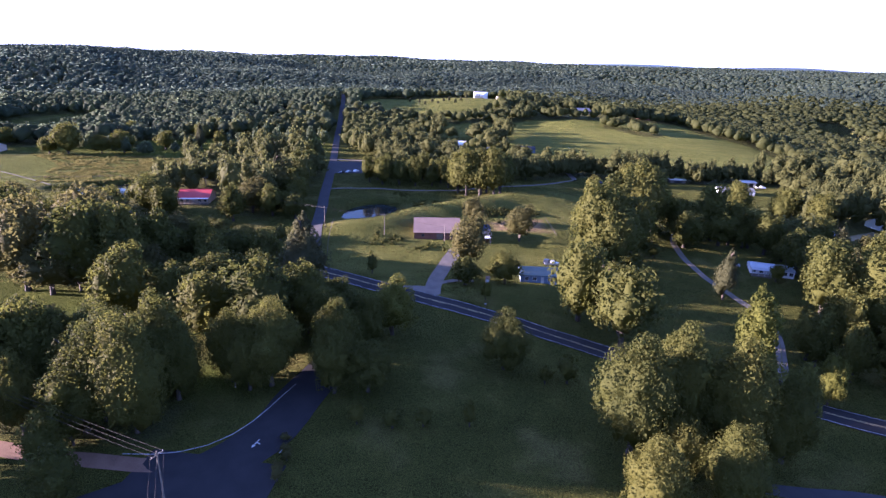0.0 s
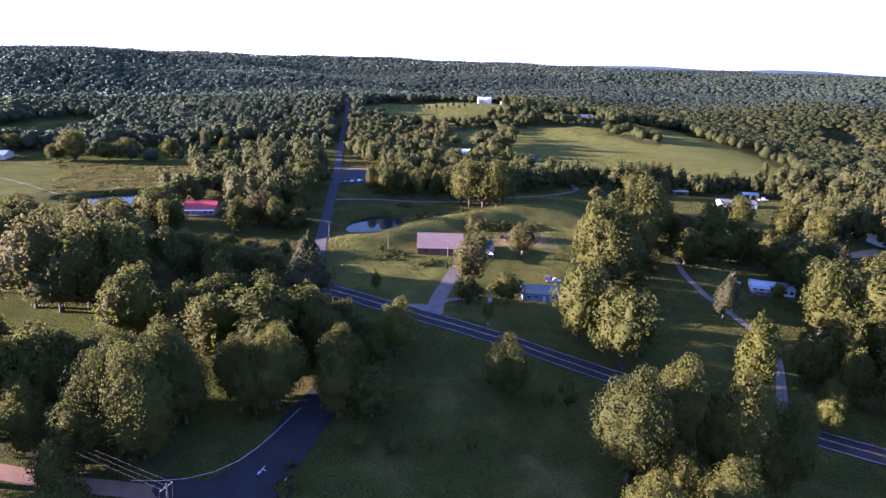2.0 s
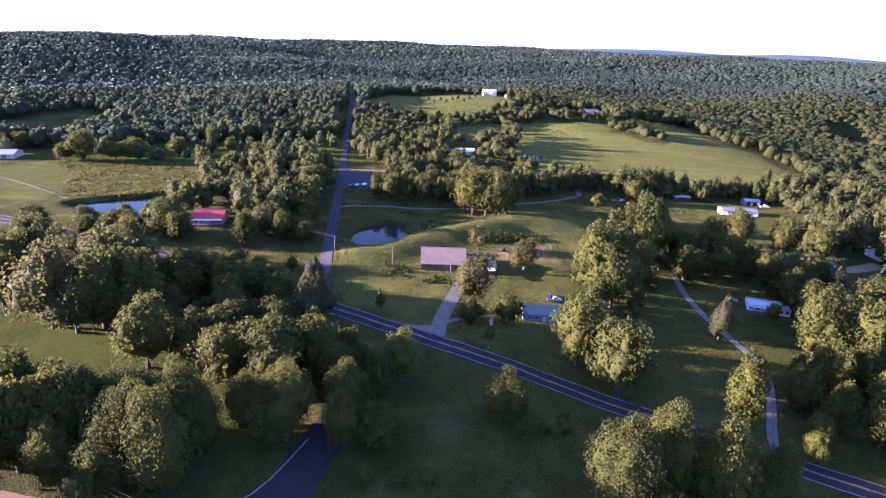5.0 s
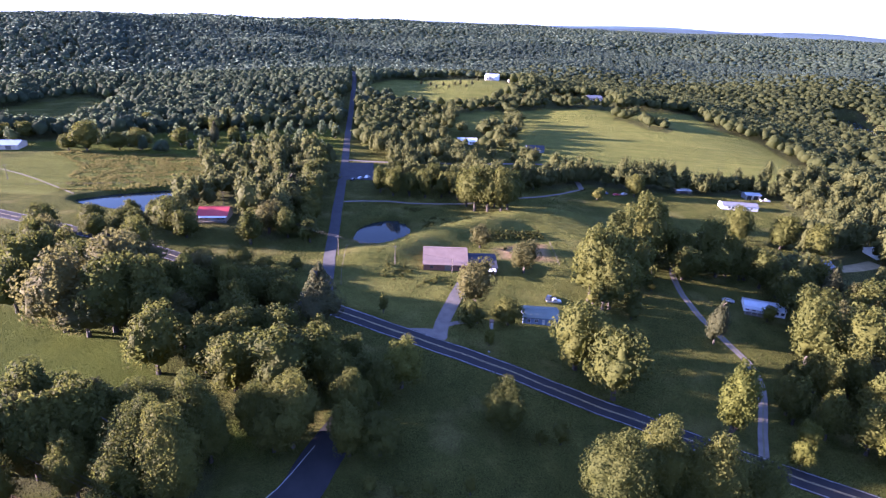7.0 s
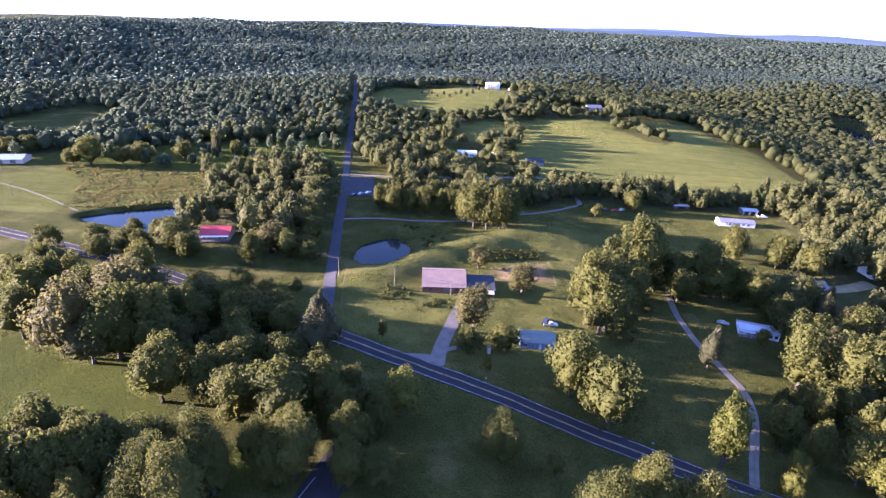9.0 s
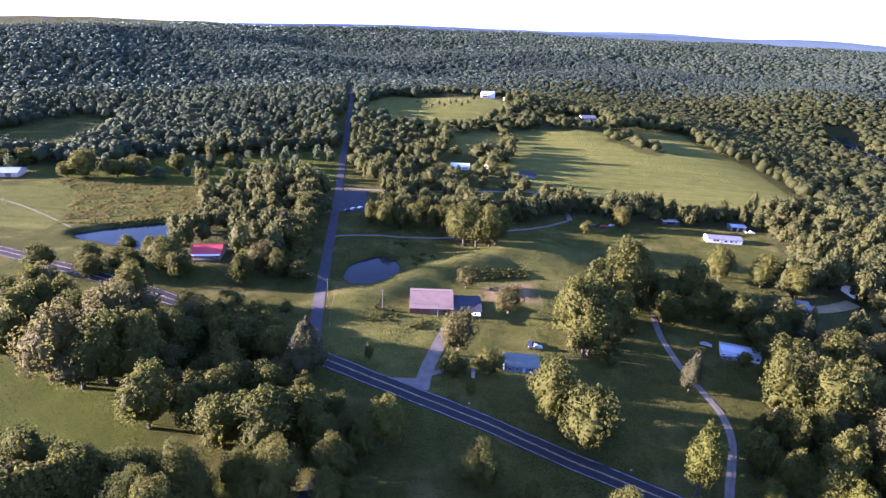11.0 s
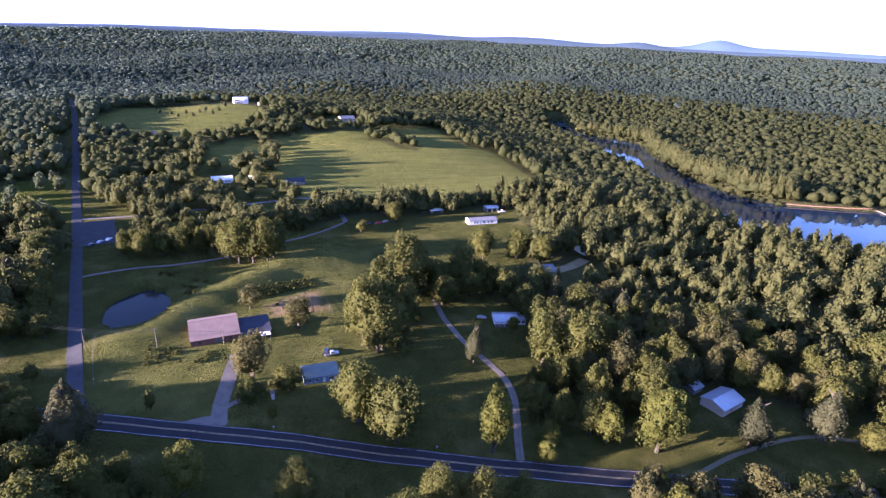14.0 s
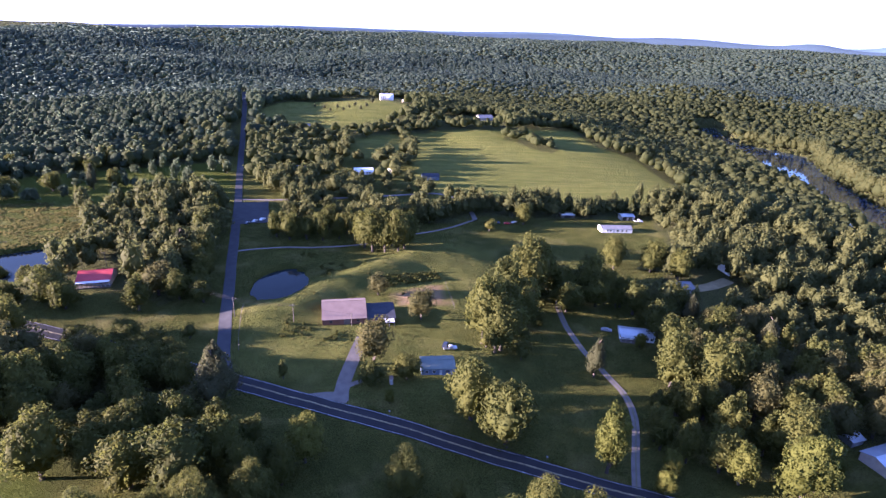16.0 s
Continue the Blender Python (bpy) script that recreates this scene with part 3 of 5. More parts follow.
def trunk_mesh(seed, height=16.0, radius=6.0, cone=False):
    """A tapered trunk from whose sides limbs grow, in one skin."""
    g = np.random.default_rng(seed)
    bm = bmesh.new()
    levels, sides = 7, 8
    top = height * (.93 if cone else .6)
    lean = g.uniform(-.5, .5, 2)
    rings = []
    for k in range(levels):
        t = k / (levels - 1)
        r = .42 * (1 - t) ** .8 + .04 + (.14 if k == 0 else 0)
        rings.append([bm.verts.new((lean[0] * t * t + r * math.cos(q * math.tau / sides), lean[1] * t * t + r * math.sin(q * math.tau / sides), -.6 + (top + .6) * t)) for q in range(sides)])
    quads = [[bm.faces.new((a[q], a[(q + 1) % sides], b[(q + 1) % sides], b[q])) for q in range(sides)] for a, b in zip(rings, rings[1:])]
    bm.faces.new(rings[-1])
    for k in range(6):
        f = quads[1 + k % 5][int(g.integers(sides))]
        if not f.is_valid or len(f.verts) != 4:
            continue
        out = f.normal.copy()
        out.normalize()
        for step, size in ((.16, .2), (.22, .5)):
            new_face = bmesh.ops.extrude_discrete_faces(bm, faces=[f])["faces"][0]
            c = new_face.calc_center_median()
            move = out * radius * step * g.uniform(.7, 1.0) + Vector((0, 0, height * .07))
            for v in new_face.verts:
                v.co = c + (v.co - c) * size + move
            f = new_face
    me = bpy.data.meshes.new("trunk")
    bm.to_mesh(me)
    bm.free()
    me.materials.append(BARK)
    return me


KINDS = {}


def variants(name, count, mat, kind="round", heads=46, leafage=1750, size=.36, seed=0, level=3):
    KINDS[name] = []
    for k in range(count):
        v, f = crown(seed + k, heads + 3 * k, leafage, size, "tall" if kind == "round" and k % 3 == 1 else kind, level)
        KINDS[name].append((mesh_arrays("crown", v, f, mat, True), trunk_mesh(seed + k, cone=kind == "cone")))


variants("oak", 6, LEAF, seed=10)
variants("near_oak", 4, LEAF, heads=84, leafage=6000, size=.19, seed=110, level=4)
variants("dry", 4, LEAF_DRY, seed=30)
variants("yellow", 3, LEAF_YELLOW, heads=48, leafage=2300, size=.31, seed=50)
variants("cone", 4, NEEDLE, "cone", heads=76, leafage=2300, size=.28, seed=70)
variants("dry_bush", 2, LEAF_DRY, heads=12, leafage=260, size=.8, seed=97, level=2)
variants("bush", 3, LEAF, heads=12, leafage=260, size=.8, seed=90, level=2)


def tree(kind, x, y, h, r, label, category="tree", group="", name="tree"):
    ob = tagged(new(name), label, category, group)
    if kind == "oak" and math.hypot(x, y) < 126 and h > 12:
        kind = "near_oak"
    cr, tk = KINDS[kind][int(rng.integers(len(KINDS[kind])))]
    s = Matrix.Diagonal((r / 5.6, r / 5.6, h / 16, 1))
    ob.matrix_basis = Matrix.Translation((x, y, gz(x, y) - .1)) @ Matrix.Rotation(rng.uniform(0, 6.28), 4, "Z")
    for nm, me, sc in (("trunk", tk, s), ("crown", cr, s)):
        p = new(nm, me)
        p.parent = ob
        p.matrix_basis = sc
    return ob


OAKS = ((-66.5, 121.5, 19, 8.6), (-53, 121, 22.5, 9.6), (-90.5, 125, 22, 8.2), (6.5, 119.1, 14.8, 6.3), (28.9, 150.7, 25.8, 8.7), (38.7, 139.2, 25.1, 9.6), (61.6, 227, 31.1, 9.6), (39, 193.9, 31.4, 9.3), (48.8, 199.3, 25.9, 8.3), (50.9, 210.8, 32.3, 9.1), (30.2, 93.8, 25, 7.7), (39.9, 98.7, 26.3, 6.9), (49.7, 96.2, 25.4, 7.8), (29.6, 77.1, 15.6, 5.8), (45.3, 82.2, 15.8, 5.7), (37.7, 89.1, 13.6, 4.8), (56.3, 95.6, 19.1, 5.9), (57.2, 207.3, 24.7, 8.4), (43.2, 188, 23.1, 8), (68.5, 234.1, 32.5, 9))
ROAD_OAKS = ((-4.5, 165, 9.6, 6.2), (8.1, 170.1, 10.6, 5.7), (60.7, 96.9, 21.3, 5.7), (-23.1, 103.5, 12.1, 5.7), (75.8, 248.3, 20.8, 10), (64.8, 238.3, 21, 8.6), (87, 338.2, 14.5, 6.2))
DRY_OAKS = ((-4, 178.3, 20, 6.6), (14.8, 209.6, 14.8, 5.9), (-3.8, 231, 11.5, 5.1), (-129.7, 140.7, 27.9, 9.6), (-123.6, 157.5, 28.9, 11), (-122.4, 169.2, 22.9, 9.8), (-120.8, 138.8, 19, 8.4), (120.6, 179.9, 19.4, 6.8), (116.5, 155.4, 14.7, 6.3), (111.9, 89.3, 18.3, 6.6), (131.3, 86.1, 18.3, 7.6))
YELLOWS = ((121.6, 115.7, 26.9, 9.3), (130.2, 120.5, 18.3, 5.8), (68.4, 129.3, 26.7, 6.8), (107.6, 123.8, 16.7, 6.5), (-22.1, 129.7, 15.6, 6.6), (2, 156, 6.1, 2.2), (106.4, 196.1, 7, 3.2), (82.7, 120.3, 9.7, 3.9), (88.2, 128, 9.7, 3.8), (-72, 80, 10, 2.5))
RIGHT_TREES = ((116.7, 185.6, 20.2, 9.8), (135.6, 192.8, 21.4, 8.6), (103.1, 154.5, 14.7, 5.5), (128.7, 166.8, 22.7, 7.6), (117.4, 212.3, 11.7, 5.8), (129.2, 221.1, 15.6, 6.5), (107, 227.3, 13.3, 6.1), (93, 240, 14.2, 7.8), (203.4, 116.2, 20.4, 7.7), (218.5, 109.8, 19.4, 5.1), (204.5, 94.7, 21.5, 8.1), (238.9, 130.2, 20.4, 11.2), (208.8, 134.5, 16.1, 4.8), (177.7, 146.9, 16, 8.4), (182.2, 139.3, 16.1, 7.1), (193.7, 95.8, 10.8, 6), (145.3, 80.7, 16.1, 6.9), (157.1, 78.6, 15.1, 5.2), (173.3, 75.3, 15.1, 7.1), (186.2, 73.2, 17.2, 7.2), (102.2, 93.6, 16.1, 4.5))
LEFT_TREES = ((-157, 162, 21.9, 9.1), (-152.4, 148.4, 19.9, 6.7), (-194.5, 213.2, 13.8, 7), (-179.4, 224.7, 10.5, 6.4), (-160.7, 220.9, 11, 7.0), (-153.9, 219, 11.5, 6.4), (-144.8, 227.6, 16.7, 7.9), (-103.1, 218, 16, 7.5), (-113.1, 189.5, 10, 5.5), (-85.3, 190.3, 7, 4.6), (-180.3, 179.3, 15.9, 6.6))
# the four with x < -90, y < 75 are unseen, added to shade the near field
LOW_TREES = ((-84, 94, 21, 7.2), (-71, 88, 22.7, 7), (-63, 85, 23.5, 6.6), (-61, 96, 18.5, 6), (-76, 97, 21, 6.8), (-92, 88, 22.7, 7.4), (-103, 86, 22.7, 8), (-104, 97, 21, 7.5), (-46, 107, 18, 6.4), (-30.1, 102.2, 16, 5.4), (-48, 101, 16, 5), (-27.1, 121.4, 15.1, 5), (-36, 120.1, 16, 5.5), (-43, 127, 20, 6.5), (-71, 73, 12, 4), (-65, 67, 11, 4.2), (-83, 82, 18, 5), (-96, 74, 18.5, 7), (-92, 62, 18.5, 7), (-104, 66, 19.3, 7.5), (-116, 62, 20.2, 8), (-29.1, 113.3, 13, 3.9))
LANE_TREES = ((90, 139.3, 16.1, 4.8), (95.8, 133.4, 16.1, 5.1), (102, 154.6, 14.7, 5.7), (111.8, 153, 17.9, 7.8), (95.5, 155.4, 10.5, 3.6), (104.4, 129.1, 18.3, 6), (74, 240, 27, 8.5), (45.7, 189.8, 27.4, 9.6), (84, 234.1, 18, 8.3), (96.1, 233.2, 24, 8.3), (123, 274, 18, 7.2), (109.4, 227.8, 16.1, 7.4), (117.1, 215, 12.1, 5.4), (130.9, 220.5, 17.1, 7.2), (102.3, 229.6, 19, 6.2), (143, 268, 18, 7.1), (151, 255, 18, 8.1), (40.5, 198.3, 25.3, 7.9), (-139, 222, 16, 8), (-132, 218, 14, 7), (-163, 223, 11, 7.0), (-171, 212, 11, 6.6))
YARD_TREES = ((106.6, 168.2, 24.6, 8.7), (119.6, 164.9, 25.8, 9.3), (103.9, 150.5, 18, 5.4), (112.4, 140.3, 21.4, 7.5), (123.6, 136.5, 17.2, 6.3), (89.7, 143.1, 14.9, 5), (151.6, 150.5, 17, 4.9), (113.2, 221.6, 17.3, 7.6), (97.5, 227.7, 17.3, 8.1), (81.9, 222.6, 16.4, 7.7), (121.2, 268.5, 13.1, 5.6), (140.8, 265.6, 14.1, 7), (116.9, 204.1, 16.8, 7.9))
VERGE_TREES = ((-342, 383, 13, 8), (-353, 375, 12, 7), (-281, 361, 22, 10), (-292, 358, 12, 7), (-249, 373, 16, 9), (-298, 421, 14, 5), (-282, 436, 14, 5), (-217, 419, 16, 4.5), (-230, 392, 14, 7), (-193, 401, 14, 6.5), (-128, 444, 12, 4), (-262, 368, 13, 7), (-182, 256, 9, 4.5), (-168, 252, 11, 5))
MEADOW_EDGE = ((-8.4, 284.7, 26.2, 8.9), (5.6, 281.4, 25.3, 7.5), (-0.9, 288.8, 23.4, 7.5), (-1.5, 283, 25, 8.2), (-13, 291, 22, 7.4), (9, 288, 23, 7.6), (2, 294, 21, 7.2), (-55.8, 327.6, 14, 6), (-46.5, 321.9, 13, 5.6), (-35.3, 320.2, 15.8, 6.5), (-24, 319.9, 14.8, 6), (12.8, 328.1, 13.7, 5.5), (25.6, 335.8, 12.8, 5.5), (-97.1, 194.1, 10, 5.5), (-87.5, 177.1, 9.5, 6), (-74.6, 179, 7, 4.6), (-138.6, 193.1, 18.8, 6.9), (-103.9, 146.8, 26, 9.5), (-98.8, 158.6, 22, 8.6), (-114.8, 142.8, 28, 10), (-32.1, 111.2, 18, 5.7), (-44, 103, 19, 6.6), (-53, 104, 17, 5), (-95, 86, 22, 7.3))
CONES = ((-53, 155.5, 22.5, 8.6), (79.3, 174.9, 17.3, 4.6), (153.9, 109.2, 19.4, 7.1), (180.8, 104.4, 20.4, 7.5), (-99.5, 261.5, 20.5, 7), (-204.9, 395.4, 19.1, 4.2))
ROADSIDE = ((-79, 225, 12.0, 6.0), (-83, 233, 10.5, 5.6), (-85, 241, 11, 5.6), (-86, 249, 13, 6.4), (-90, 256, 17.1, 6.2), (-89, 264, 18.7, 6.8), (-93, 272, 15.5, 6.0), (-93, 280, 11.8, 5.8), (-97, 288, 18.7, 6.2), (-97, 297, 14.0, 6.6), (-101, 305, 15.3, 6.0), (-101, 314, 16.6, 6.4), (-105, 323, 14.0, 6.2), (-106, 333, 15.3, 6.4), (-109, 342, 16.6, 6.0), (-110, 352, 14.0, 6.2), (-114, 361, 15.3, 6.0), (-95, 240, 12, 6), (-99, 259, 15.5, 6.6), (-104, 276, 17.1, 6.4), (-90, 228, 14.4, 6.0))
SHADE_TREES = ((128.1, 130.2, 21.5, 7.5), (138.6, 136.5, 19.3, 7), (136.7, 125.9, 16.1, 5.9), (-81, 174, 11, 5.6), (-90, 183, 9, 5.4), (-79, 186, 6.5, 4.2), (-96, 190, 9.5, 5.2), (-72, 172, 13, 5.2), (-104, 183, 11.5, 6), (-69, 163, 14, 5.6), (-60, 140, 17, 6.2), (-38, 132.1, 14, 5.4), (-47, 137, 15, 5.6), (-33.1, 123.2, 14, 5.6), (-70, 136, 17, 6.2), (-78, 128, 16, 6))
TRACK_TREES = ((-63, 304, 15, 5.6), (-55, 300, 17, 5.8), (-46, 302, 15, 5.6), (-37, 301, 16.5, 5.8), (-28, 304, 15, 5.4), (-19, 303, 16, 5.6), (-60, 312, 13, 5.2), (-41, 311, 14, 5.2), (-24, 313, 14, 5.4), (-11, 306, 14, 5.0))
UNDERGROWTH = [(36.5, 184.6), (53, 181.4), (66.8, 207.4), (74.2, 228.6), (92, 240), (110.1, 232.3), (112, 246), (70, 252), (45.3, 217.3)]
YOUNG = ((-79.5, 688.6, 5, 2.2), (-71, 673, 4.5, 2), (-64, 687, 5, 2.2), (-56, 673, 4.5, 2), (-50, 686, 5, 2.1), (-44, 693, 5.5, 2.3), (-36, 676, 5, 2.2), (-92, 698, 5, 2.2), (-30, 690, 6, 2.4), (-24, 715, 7, 3))
BUSHES = ((-35, 168.9, 8, 2.4), (-16.1, 92.8, 5, 2.8), (-23.1, 92.5, 5, 2.2), (-10.1, 94.1, 5.1, 2.5), (-1, 95.7, 6.1, 1.9), (15.9, 114.9, 5.8, 2), (21.2, 116.4, 7.7, 3.2), (62.3, 324.2, 8.2, 5.1), (-75.2, 195.8, 6.9, 3.5), (-107.1, 191.4, 8.9, 4))

for rows, kind, label, name in (
        (OAKS, "oak", "tall green oak with a dense spreading crown", "tree"), (ROAD_OAKS, "oak", "green broadleaf tree standing in grass", "tree"),
        (DRY_OAKS, "dry", "olive-brown oak with dry late-summer leaves", "tree"), (YELLOWS, "yellow", "bright yellow-green tree with turning leaves", "tree"),
        (RIGHT_TREES, "oak", "broadleaf tree at the edge of the woods", "tree"), (LEFT_TREES, "oak", "dark green shade tree beside the lawn", "tree"), (LOW_TREES, "oak", "tall dark green tree near the road junction", "tree"),
        (LANE_TREES, "oak", "leafy green tree between lawns and lane", "tree"), (YARD_TREES, "oak", "leafy shade tree near the lane and yards", "tree"), (VERGE_TREES, "oak", "round-crowned tree between fields and forest", "tree"), (MEADOW_EDGE, "oak", "full-crowned tree at the meadow's edge", "tree"), (TRACK_TREES, "oak", "broadleaf tree beside the farm track", "tree"), (ROADSIDE, "oak", "tall dense tree at the edge of the side road", "tree"), (SHADE_TREES, "oak", "dark green tree standing among the shadier woods", "tree"), (CONES, "cone", "dark conifer with a pointed crown", "conifer"), (YOUNG, "cone", "small young conifer planted in the mown field", "conifer"), (BUSHES, "bush", "low rounded green bush in the meadow", "bush")):
    for x, y, h, r in rows:
        tree(kind, x, y, h, r, label, "bush" if name == "bush" else "tree", "", name)


gs = np.random.default_rng(31)
n = 0
while n < 30:
    px, py = gs.uniform(36, 112), gs.uniform(178, 252)
    if inside(UNDERGROWTH, px, py) and away(LANE, px, py, False) > 5:
        tree("bush", px, py, gs.uniform(3, 6.5), gs.uniform(2.4, 4.2), "leafy undergrowth beneath tall oaks", "bush", "undergrowth", "bush")
        n += 1


for px, py, ph in ((-33.0, 80.5, 2.6), (-33.6, 77.8, 2.2), (-32.8, 75.2, 3.0), (-35.2, 86, 2.0), (-34.2, 83.2, 1.8)):
    tree("dry_bush", px, py, ph, 1.3, "reddish-brown dry shrub at the road's edge", "shrub", "dry shrubs at the junction", "shrub")


def spread(g, lo, hi, spacing, test, sector=(-52, 68)):
    """Uneven rows of places between two distances, where test allows them."""
    out = []
    n = int(2 * hi / spacing)
    i, j = np.meshgrid(np.arange(-n // 2, n // 2 + 1), np.arange(0, n // 2 + 1))
    x = (i + .5 * (j % 2)) * spacing + g.uniform(-.62, .62, i.shape) * spacing
    y = j * spacing + g.uniform(-.62, .62, i.shape) * spacing
    x, y = x.ravel(), y.ravel()
    r, th = np.hypot(x, y), np.degrees(np.arctan2(x, y))
    keep = (g.uniform(0, 1, len(x)) > .1) & (r >= lo) & (r < hi) & (th > sector[0]) & (th < sector[1])
    x, y = x[keep], y[keep]
    keep = test(x, y)
    return x[keep], y[keep]


def forest(name, x, y, shapes, height, radius, mat, label, g, pointed=0):
    """Many trees of the given shapes in one mesh."""
    z = ground_z(x, y)
    vs, fs, at = [], [], 0
    # stands of taller and lower growth; the last shapes are pines, in stands of their own
    stand = np.sin(x * .021 + 1.7 * np.sin(y * .013)) * np.sin(y * .017 + 1.3 * np.sin(x * .011 + 2)) + .5 * np.sin(x * .055 + y * .041)
    pick = g.integers(len(shapes) - pointed, size=len(x))
    if pointed:
        pine = g.uniform(0, 1, len(x)) < np.clip(.14 - .25 * stand + .40 * smooth(100, 900, x) + .35 * smooth(-60, -220, x) * smooth(400, 520, y), .03, .85)
        pick = np.where(pine, len(shapes) - pointed + g.integers(pointed, size=len(x)), pick)
    vary = 1 + (.22 if height[1] > 17 else .12) * stand
    for k, (sv, sf) in enumerate(shapes):
        w = np.flatnonzero(pick == k)
        if not len(w):
            continue
        a = g.uniform(0, 6.28, len(w))
        sr = (radius[0] + (radius[1] - radius[0]) * g.beta(1.2, 1.8, len(w))) / 6 * (.55 + .45 * vary[w])
        sh = g.uniform(height[0], height[1], len(w)) / 16 * vary[w]
        c, s = np.cos(a) * sr, np.sin(a) * sr
        v = np.empty((len(w), len(sv), 3), np.float32)
        v[:, :, 0] = x[w, None] + c[:, None] * sv[:, 0] - s[:, None] * sv[:, 1]
        v[:, :, 1] = y[w, None] + s[:, None] * sv[:, 0] + c[:, None] * sv[:, 1]
        v[:, :, 2] = z[w, None] + sh[:, None] * sv[:, 2]
        f = (np.arange(len(w))[:, None, None] * len(sv) + sf[None]) + at
        vs.append(v.reshape(-1, 3)), fs.append(f.reshape(-1, 3))
        at += len(w) * len(sv)
    me = mesh_arrays(name, np.concatenate(vs), np.concatenate(fs), mat, True)
    tagged(new(name, me), label, "woods", kind="stuff")


def clear_of_things(x, y, thinned=True):
    k = is_wood(x, y)
    for hx, hy, hr in CLEARINGS:
        k &= np.hypot(x - hx, y - hy) > hr
    if not thinned:
        return k
    thin = inside(PARK, x, y) & (x > -0.12 * (y - 380) - 52)
    return k & ~(thin & (np.sin(x * 12.9 + y * 78.2) * 43758.5 % 1 < .80))


CLEARINGS = ((-130.5, 242.3, 14), (-83.8, 602.5, 22), (-74.3, 453.9, 16), (-21.9, 450.4, 18), (32.5, 437.4, 18), (-4, 751.9, 30), (-35.8, 747.4, 34), (108.9, 656.5, 28), (83.7, 649.6, 26), (142.8, 684, 14), (181, 659.9, 14), (-341.1, 355.7, 30), (162.5, 131.3, 12), (-82.2, 337.9, 26), (122.8, 355.8, 10), (161.6, 351.8, 12), (145.5, 242.6, 16), (161.2, 243.3, 17), (148.4, 283.7, 13), (560, 315, 11), (103, 632, 18), (-38, 725, 26), (0, 722, 20), (0, 384.3, 16))
g = np.random.default_rng(21)
near_shapes = [crown(200 + k, 24 + k, 210, .66, ("round", "round", "tall")[k % 3]) for k in range(8)] + [crown(230 + k, 22, 170, .70, "cone") for k in range(3)]
far_shapes = [crown(260 + k, 15 + k, 18, 1.0, "round", 2) for k in range(8)] + [crown(280 + k, 16, 16, .9, "cone", 2) for k in range(3)]
wide_shapes = [crown(300 + k, 9 + k % 3, 7, 1.5, "round", 1) for k in range(8)] + [crown(320 + k, 10, 6, 1.3, "cone", 1) for k in range(4)]
last_shapes = [crown(340 + k, 8, 2, 2.2, "round", 1) for k in range(8)] + [crown(360 + k, 8, 2, 1.8, "cone", 1) for k in range(4)]
x, y = spread(g, 60, 430, 8.4, clear_of_things)
order = np.argsort(np.hypot(x, y) + np.where(x < -205, 1000, 0))
close = np.zeros(len(x), bool)
close[order[:150]] = True
for px, py in zip(x[close], y[close]):
    kind = ("oak", "oak", "dry", "oak", "dry", "cone", "dry", "oak")[int(g.integers(8))]
    if px > 80 and py < 100:
        kind = ("dry", "dry", "oak", "cone", "yellow", "dry")[int(g.integers(6))]
    big = 1.25 if px < -108 and 130 < py < 200 else 1.0
    big = .85 if inside(DARK_WOOD, px, py) else 1.15 if inside(LOW_WOOD, px, py) else big
    tree(kind, px, py, g.uniform(14, 20) * big, g.uniform(5.2, 7.6), {"oak": "green broadleaf tree in dense woods", "dry": "olive-brown oak in dense woods", "cone": "dark pine in dense woods", "yellow": "yellow-green tree in dense woods"}[kind], "tree", "trees of the near woods")
forest("near_woods", x[~close], y[~close], near_shapes, (11, 21), (4.2, 8.4), MIXED_WOODS, "dense mixed broadleaf woods in evening sun", g, 3)
k = np.arange(60)
forest("hedgerow", 52 + 2.24 * k + g.uniform(-1.5, 1.5, 60), 356 + 4.5 * (k % 3) + 5 * np.sin(k * .31) + g.uniform(-1, 1, 60), near_shapes, (12, 18), (4.4, 6.4), MIXED_WOODS, "dense row of trees along the field", g, 3)
k = np.linspace(0, 1, 44)
forest("hedgerow", np.interp(k, [0, .4, .7, 1], [-62, -12, 25, 54]) + g.uniform(-2, 2, 44), np.interp(k, [0, .4, .7, 1], [326, 324, 338, 360]) + g.uniform(-3, 3, 44), near_shapes, (13, 19), (4.4, 6.8), MIXED_WOODS, "row of mixed trees beside the farm track", g, 3)
x, y = spread(g, 300, 640, 15.5, lambda x, y: inside(PARK, x, y) & (x > -0.12 * (y - 380) - 52) & clear_of_things(x, y, False))
forest("park_trees", x, y, near_shapes[:8], (10, 19), (6, 9.5), MIXED_WOODS, "tall scattered shade trees round the farm houses", g)
x, y = spread(g, 430, 780, 8.0, clear_of_things)
# woods on the far left get the haze-tinted leaf colour
hazed = x < -60 - .45 * (780 - y) + g.uniform(-60, 60, len(x))
forest("far_woods", x[~hazed], y[~hazed], far_shapes, (11.5, 15.5), (6.0, 9.0), WOODS, "dense green woods beyond the fields", g, 3)
forest("far_woods", x[hazed], y[hazed], far_shapes, (12, 15.5), (6.2, 9.4), HAZED_WOODS, "dense woods beyond the fields, leaves tinted blue for haze", g, 3)
x, y = spread(g, 780, 1600, 10.0, clear_of_things)
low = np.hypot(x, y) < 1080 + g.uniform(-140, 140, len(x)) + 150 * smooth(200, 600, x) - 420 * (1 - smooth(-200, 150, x))
